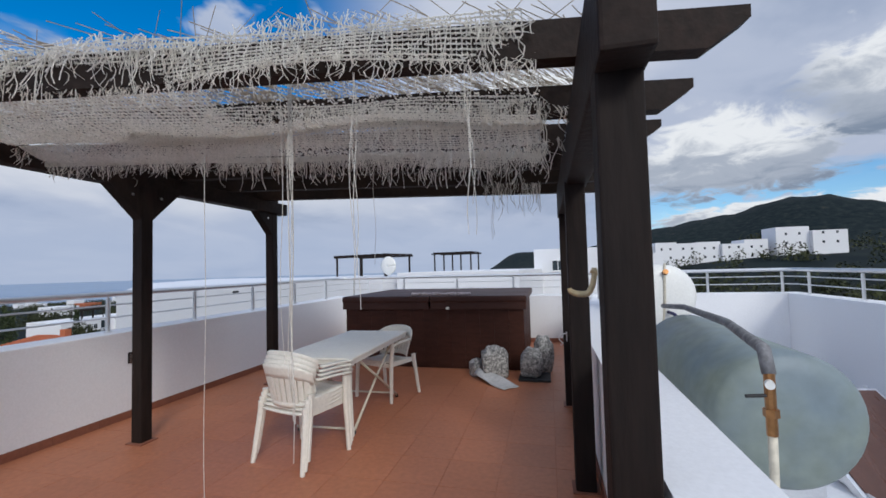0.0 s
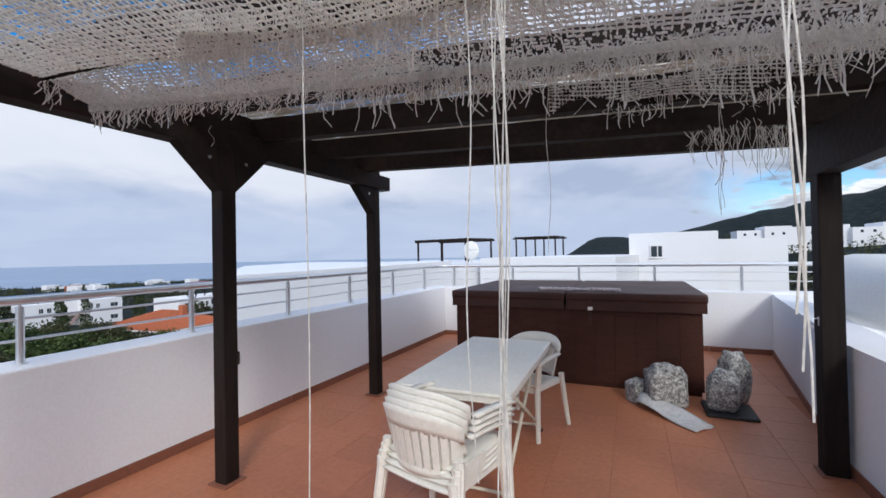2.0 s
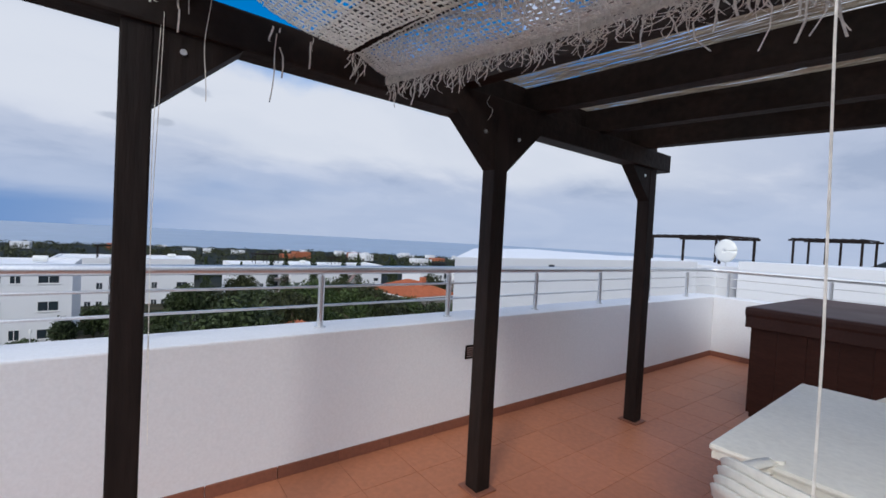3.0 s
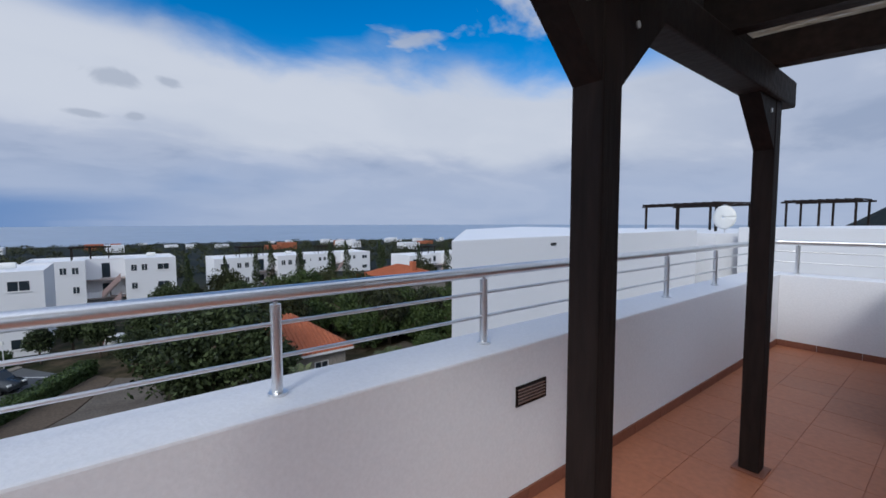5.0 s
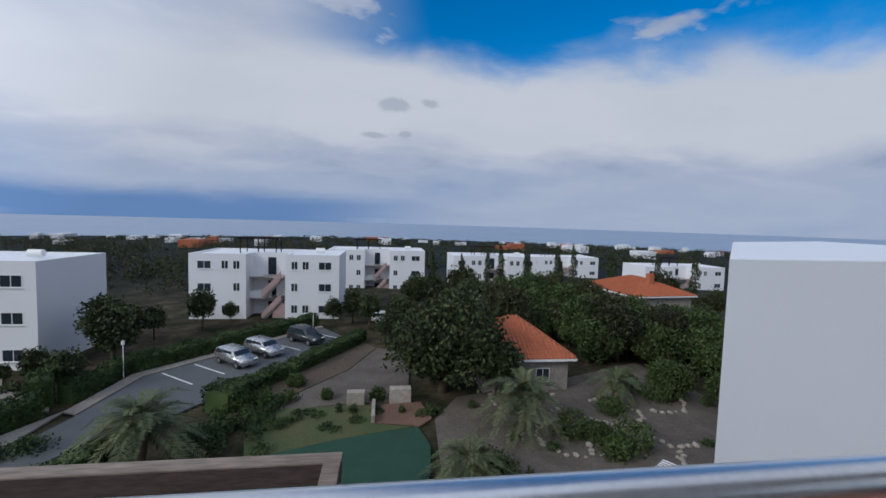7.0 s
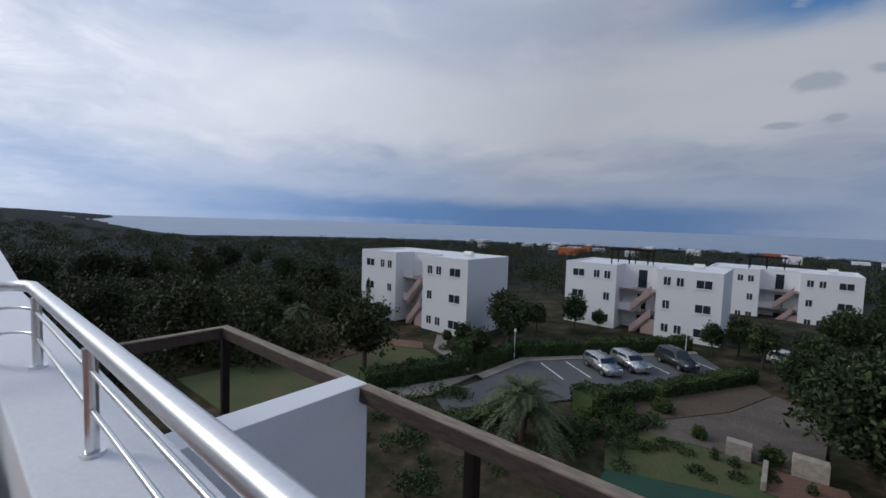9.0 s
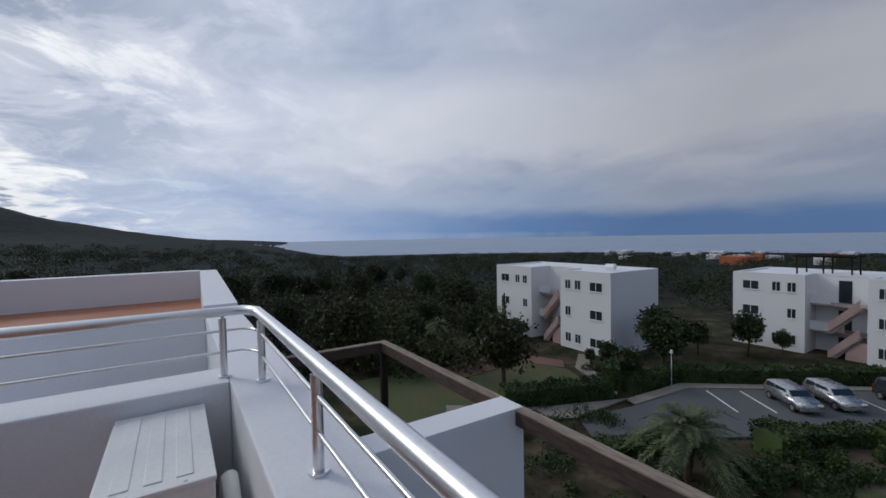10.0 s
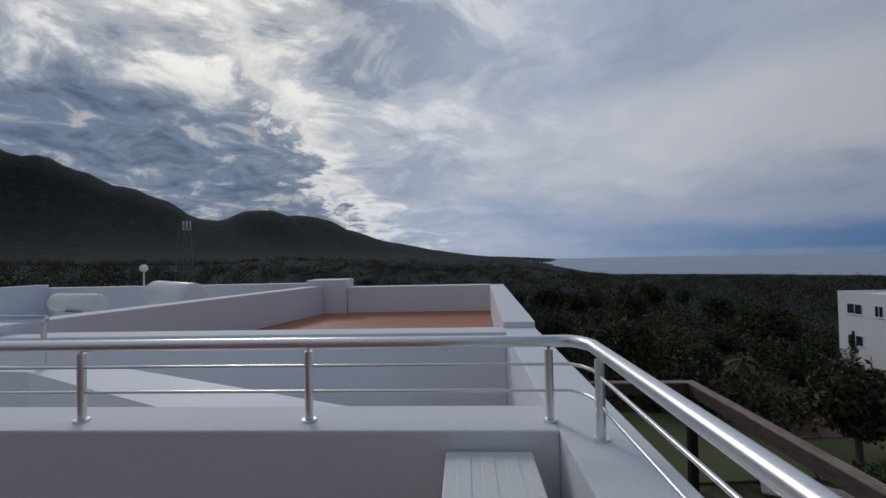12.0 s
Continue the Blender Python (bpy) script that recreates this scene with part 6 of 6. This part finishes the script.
rng_t = random.Random(77)
for k in range(46):
    x, y = rng_t.uniform(-68, -34), rng_t.uniform(8, 46)
    if abs(x + 36.2) < 7 and abs(y - 10.4) < 7 or abs(x + 57.5) < 11 and abs(y - 36) < 8 or (x > -42 and y < 20):
        continue
    more(base_c if k % 3 else base_a, x, y, rng_t.uniform(0.55, 1.0), rng_t.uniform(0, 360))
for k in range(60):
    a, r = radians(rng_t.uniform(138, 205)), rng_t.uniform(36, 150)
    x, y = -r * math.sin(a), r * math.cos(a)
    if x > -14 and y > -24 or (-50 < x < -29 and -52 < y < -25):
        continue
    more(base_c if k % 3 else base_a, x, y, rng_t.uniform(0.6, 1.15), rng_t.uniform(0, 360))
for k in range(22):
    more(base_c if k % 2 else base_a, rng_t.uniform(-62, -14), rng_t.uniform(24, 60), rng_t.uniform(0.5, 0.9), rng_t.uniform(0, 360))
base_d = tree(at_ground(-43.0, 20.5), 5.4, 3.5, 17, leaf=LEAF_BUSH, label="bushy green tree with foliage down to the ground", count=9000, size=0.17, squash=0.72)
for x, y, s, rz in ((-45.5, 15.8, 0.9, 50), (-38.5, 20.0, 0.9, 120), (-47.5, 24.5, 1.05, 200), (-41.5, 26.5, 1.0, 280), (-36.5, 25.5, 0.85, 330), (-33.5, 29.0, 0.9, 20), (-38.5, 32.0, 1.0, 75), (-51.0, 18.0, 1.1, 140),
                    (-54.5, 24.0, 1.1, 260), (-49.5, 30.5, 0.95, 310), (-57.0, 17.0, 1.2, 30), (-62.0, 22.0, 1.2, 95), (-61.0, 13.0, 1.0, 160), (-45.0, 33.5, 0.9, 220), (-27.0, 25.0, 0.6, 45), (-30.0, 22.0, 0.6, 190)):
    more(base_d, x, y, s, rz)
cy = cypress(at_ground(-66, 6.5), 9.5, 0.75, 5)
for x, y, s in ((-70, 12, 0.9), (-72, 17, 1.0), (-74, 20, 1.1), (-69, 23, 1.0), (-76, 26, 0.95), (-72, 30, 1.1), (-66, 28, 0.9), (-78, 36, 1.1), (-70, 40, 1.0), (-80, 45, 1.1), (-37.4, -46.0, 0.62), (-60, 48, 1.1), (-75, 52, 1.0)):
    copy_thing(cy, Matrix.Translation(at_ground(x, y)) @ Matrix.Diagonal((s, s, s, 1)))
palm(at_ground(-23.2, -14.0), 2.7, 1, 46, 3.4)
palm(at_ground(-25.5, 8.0), 2.7, 2, 40, 3.2, "date palm with yellowish green fronds")
palm(at_ground(-29.6, 17.0), 1.6, 3, 30, 2.3, "young palm with stiff green fronds")
palm(at_ground(-20.0, 3.3), 1.5, 4, 46, 2.4, "young palm with stiff green fronds")
palm(at_ground(-12.5, -8.6), 2.6, 5, 30, 2.4, "young palm below the balcony")
palm(at_ground(-24.0, -41.5), 4.0, 6, 26, 1.8, "tall slim palm at the edge of the lawn")


def shrub_field(name, pts, leaf, label, category, seed, per=60, size=0.12):
    """Many low shrubs in one mesh: pts are (x, y, radius, height)."""
    rng = np.random.default_rng(seed)
    q = []
    for x, y, r, h in pts:
        z = float(ground_height(np.array([x]), np.array([y]))[0])
        q.append(leaf_quads(rng, (x, y, z + h * 0.5), (r, r, h * 0.55), per, size * (0.6 + r * 0.35), 0.35))
    tagged(new(name, quads_mesh(name, np.concatenate(q), leaf)), label, category, kind="stuff")


rs = random.Random(5)
garden = [(rs.uniform(-32, -13), rs.uniform(4, 25), rs.uniform(0.25, 0.7), rs.uniform(0.3, 0.8)) for _ in range(34)]
round_bushes = [(-24.6, 11.0, 1.3, 1.7), (-23.9, 12.4, 1.0, 1.3), (-22.7, 14.0, 1.5, 1.8), (-22.0, 12.6, 1.0, 1.1), (-27.5, 15.4, 1.1, 1.2), (-20.0, 5.0, 1.0, 1.6), (-21.2, 4.6, 0.9, 1.3), (-29.5, 20.4, 1.4, 1.4), (-32.0, 19.0, 1.4, 1.6), (-19.2, 20.0, 1.5, 1.6)]
round_bushes += [(-30.0, -11.2, 0.9, 1.3), (-30.9, -9.9, 0.8, 1.1), (-34.2, -8.2, 0.8, 1.0), (-31.4, -5.4, 0.45, 0.9), (-30.9, -1.6, 0.6, 1.1)]
garden += [(-33 + 6 * rs.random() - k * 0.0, -13.5 + 6 * rs.random(), rs.uniform(0.3, 0.7), rs.uniform(0.4, 0.9)) for k in range(14)]
garden += [(rs.uniform(-29, -24), rs.uniform(-13, -8), rs.uniform(0.3, 0.9), rs.uniform(0.4, 1.0)) for _ in range(22)]
garden += [(rs.uniform(-20, -8), rs.uniform(-14, -2), rs.uniform(0.4, 0.9), rs.uniform(0.5, 1.0)) for _ in range(26)]
garden += [(rs.uniform(-30, -26) , rs.uniform(-11, 3), rs.uniform(0.25, 0.6), rs.uniform(0.3, 0.8)) for _ in range(26)]
garden += [(rs.uniform(-27, -14), rs.uniform(-27, -9), rs.uniform(0.4, 1.1), rs.uniform(0.4, 1.1)) for _ in range(40)]
garden += [(rs.uniform(-41, -33), rs.uniform(-30, -27), 0.5, 0.8) for _ in range(8)]
shrub_field("garden_shrubs", garden, LEAF_HEDGE, "low garden shrubs and bushes around the lawns", "shrubs", 6, per=240, size=0.10)
shrub_field("round_bushes", round_bushes, LEAF_BUSH, "rounded dark green bushes in the stony garden", "bushes", 16, per=1500, size=0.085)
scrub = []
while len(scrub) < 2600:
    a, r = radians(rs.uniform(104, 236)), 42 * (620 / 42) ** rs.random() ** 0.9
    x, y = -r * math.sin(a), r * math.cos(a)
    if x > -22 and y > -22 or (-52 < x < -26 and -52 < y < -22) or (-72 < x < -30 and y > -30) or math.sin(x * 0.045 + 1) * math.sin(y * 0.05) + 0.5 * math.sin(x * 0.11 - y * 0.07) > 0.55 + 0.3 * rs.random():
        continue
    k = 0.8 + r / 260
    scrub.append((x, y, rs.uniform(0.9, 2.9) * k, rs.uniform(1.4, 4.6) * min(k, 1.5)))
shrub_field("woodland", scrub, LEAF_OLIVE, "dense dark green scrub and olive woodland", "woodland", 7, per=200, size=0.15)
scrub2 = []
while len(scrub2) < 1500:
    a, r = radians(rs.uniform(-50, 104)), 95 * (900 / 95) ** rs.random()
    x, y = -r * math.sin(a), r * math.cos(a)
    if -130 < x < -70 and -15 < y < 90:
        continue
    k = 0.8 + r / 300
    scrub2.append((x, y, rs.uniform(1.5, 3.0) * k, rs.uniform(1.6, 3.6) * min(k, 1.6)))
shrub_field("coastal_scrub", scrub2, LEAF_OLIVE, "scattered scrub and trees down to the coast", "woodland", 8, per=90, size=0.24)


def street_lamp(x, y):
    g = at_ground(x, y)
    t = thing("street_lamp", g, "slim white garden lamp post beside the lot", "lamp post", "garden lamps")
    part("pole", rod(bmesh.new(), (0, 0, 0), (0, 0, 3.0), 0.045, 8, 0.035), FRAMEW, t)
    part("head", rod(bmesh.new(), (0, 0, 3.0), (0, 0, 3.3), 0.14, 10, 0.09), ENAMEL, t)


street_lamp(-36.5, -22.3)
street_lamp(-50.5, -9.5)


def far_town():
    rng = random.Random(9)
    t = thing("far_town", (0, 0, 0), "scattered pale houses along the distant coast", "town")
    for k in range(130):
        a, r = radians(rng.choice([rng.uniform(8, 60), rng.uniform(60, 128), rng.uniform(140, 172)])), rng.uniform(320, 900)
        if a > radians(135):
            r = rng.uniform(1500, 2600)
        x, y = -r * math.sin(a), r * math.cos(a)
        z = float(ground_height(np.array([x]), np.array([y]))[0])
        if z < -43:
            continue
        w = rng.uniform(6, 16) * (1 if r < 1000 else 1.6)
        part("house", blk((x - w / 2, y - w / 2, z - 3), (x + w / 2, y + w / 2, z + rng.uniform(3, 7)), 0), rng.choice([WHITE, WHITE, CAP, ROOFTILE]), t)


far_town()


def lattice_mast(at, h):
    t = thing("lattice_mast", at, "thin steel lattice mast on the hillside", "mast")
    for sx, sy in ((-1, -1), (1, -1), (1, 1), (-1, 1)):
        part("leg", rod(bmesh.new(), (sx * 1.6, sy * 1.6, 0), (sx * 0.7, sy * 0.7, h), 0.055, 5), TANKMET, t)
    for k in range(9):
        z0, z1 = h * k / 9, h * (k + 1) / 9
        w0, w1 = 1.6 - 0.9 * k / 9, 1.6 - 0.9 * (k + 1) / 9
        part("brace", rod(bmesh.new(), (-w0, -w0, z0), (w1, -w1, z1), 0.03, 4), TANKMET, t)
        part("brace", rod(bmesh.new(), (w0, w0, z0), (-w1, w1, z1), 0.03, 4), TANKMET, t)
    for k in range(3):
        part("antenna", blk((-0.9 + 0.8 * k, -1.0, h - 1.5), (-0.6 + 0.8 * k, -0.7, h + 0.6)), FRAMEW, t)


lattice_mast(at_ground(62.8, -93.1), 20)


def roof_tank(a, b, r, label):
    t = thing("roof_tank", (0, 0, 0), label, "tank", "tanks on the next roof")
    part("shell", drum(bmesh.new(), a, b, r, 20), ENAMEL, t, smooth=True)
    c = (Vector(a) + Vector(b)) / 2
    part("stand", blk((c.x - 0.3, c.y - 0.3, 0.2), (c.x + 0.3, c.y + 0.3, c.z - r + 0.02)), STEEL, t)


roof_tank((6.6, -11.6, 0.95), (8.2, -12.6, 0.98), 0.30, "pale grey solar tank on the next roof")
roof_tank((9.2, -12.0, 0.8), (10.6, -12.4, 0.8), 0.22, "pale grey solar tank on the next roof")


def globe_lamp(x, y, z):
    t = thing("roof_lamp", (x, y, z), "small white globe lamp on a roof parapet", "lamp")
    part("pole", rod(bmesh.new(), (0, 0, 0), (0, 0, 0.45), 0.02, 8), STEEL, t)
    bm = bmesh.new()
    bmesh.ops.create_uvsphere(bm, u_segments=14, v_segments=10, radius=0.11, matrix=Matrix.Translation((0, 0, 0.52)))
    part("globe", bm, ENAMEL, t, smooth=True)


globe_lamp(9.9, -14.3, 1.05)


def garden_canopy(x, y, z):
    t = thing("garden_canopy", (x, y, -12.2), "small timber garden canopy with pale slats on top", "canopy", rz=35)
    h = z + 12.2
    for sx in (-1.25, 1.25):
        for sy in (-1.1, 1.1):
            part("post", blk((sx - 0.05, sy - 0.05, 0), (sx + 0.05, sy + 0.05, h), 0.006), WEATHERED, t)
        part("beam", blk((sx - 0.05, -1.4, h), (sx + 0.05, 1.4, h + 0.14), 0.006), WEATHERED, t)
    for k in range(14):
        part("slat", blk((-1.5, -1.36 + k * 0.205, h + 0.14), (1.5, -1.27 + k * 0.205, h + 0.17), 0.004), FRAMEW, t)


garden_canopy(-15.2, 11.8, -9.6)

# ---- floor tiles and skirting of the terrace ----
def terrace_tiles():
    floor_ob = bpy.data.objects["floor_slab"]
    nx, ny = 13, 24
    tx, ty = (X_EAST - X_IN) / nx, (Y_FAR - Y_BACK) / ny
    me = add_mesh("tile", blk((-tx / 2 + 0.0015, -ty / 2 + 0.0015, -0.012), (tx / 2 - 0.0015, ty / 2 - 0.0015, 0.0), 0.001), TILE)
    for i in range(nx):
        for j in range(ny):
            if i == nx - 1 and Y_BACK + (j + 0.5) * ty < 2.9:   # outside the low wall
                continue
            ob = new("tile", me)
            ob.parent = floor_ob
            ob.location = (X_IN + (i + 0.5) * tx, Y_BACK + (j + 0.5) * ty, 0.0)
    sk = add_mesh("skirting_tile", blk((0, -ty / 2 + 0.002, 0.0), (0.012, ty / 2 - 0.002, 0.075), 0.002), SKIRT)
    for j in range(ny):
        y = Y_BACK + (j + 0.5) * ty
        lean = (X_EAST - X_LOW) / (Y_FAR - Y_BEND)
        out = max(0.0, y - Y_BEND)
        for name, x, r in (("wall_west", X_IN + 0.001, 0), ("wall_east", X_LOW - 0.001 + lean * out, 180 - (math.degrees(math.atan(lean)) if out > 0 else 0))):
            ob = new("skirting_tile", sk)
            ob.parent = bpy.data.objects[name]
            ob.matrix_basis = pose(x, y, 0.001, 0, 0, r)
    for i in range(nx):
        for name, y, r in (("wall_north", Y_FAR - 0.001, -90), ("wall_south", Y_BACK + 0.001, 90)):
            ob = new("skirting_tile", sk)
            ob.parent = bpy.data.objects[name]
            ob.matrix_basis = pose(X_IN + (i + 0.5) * tx, y, 0.001, 0, 0, r) @ Matrix.Diagonal((1, tx / ty, 1, 1))


terrace_tiles()
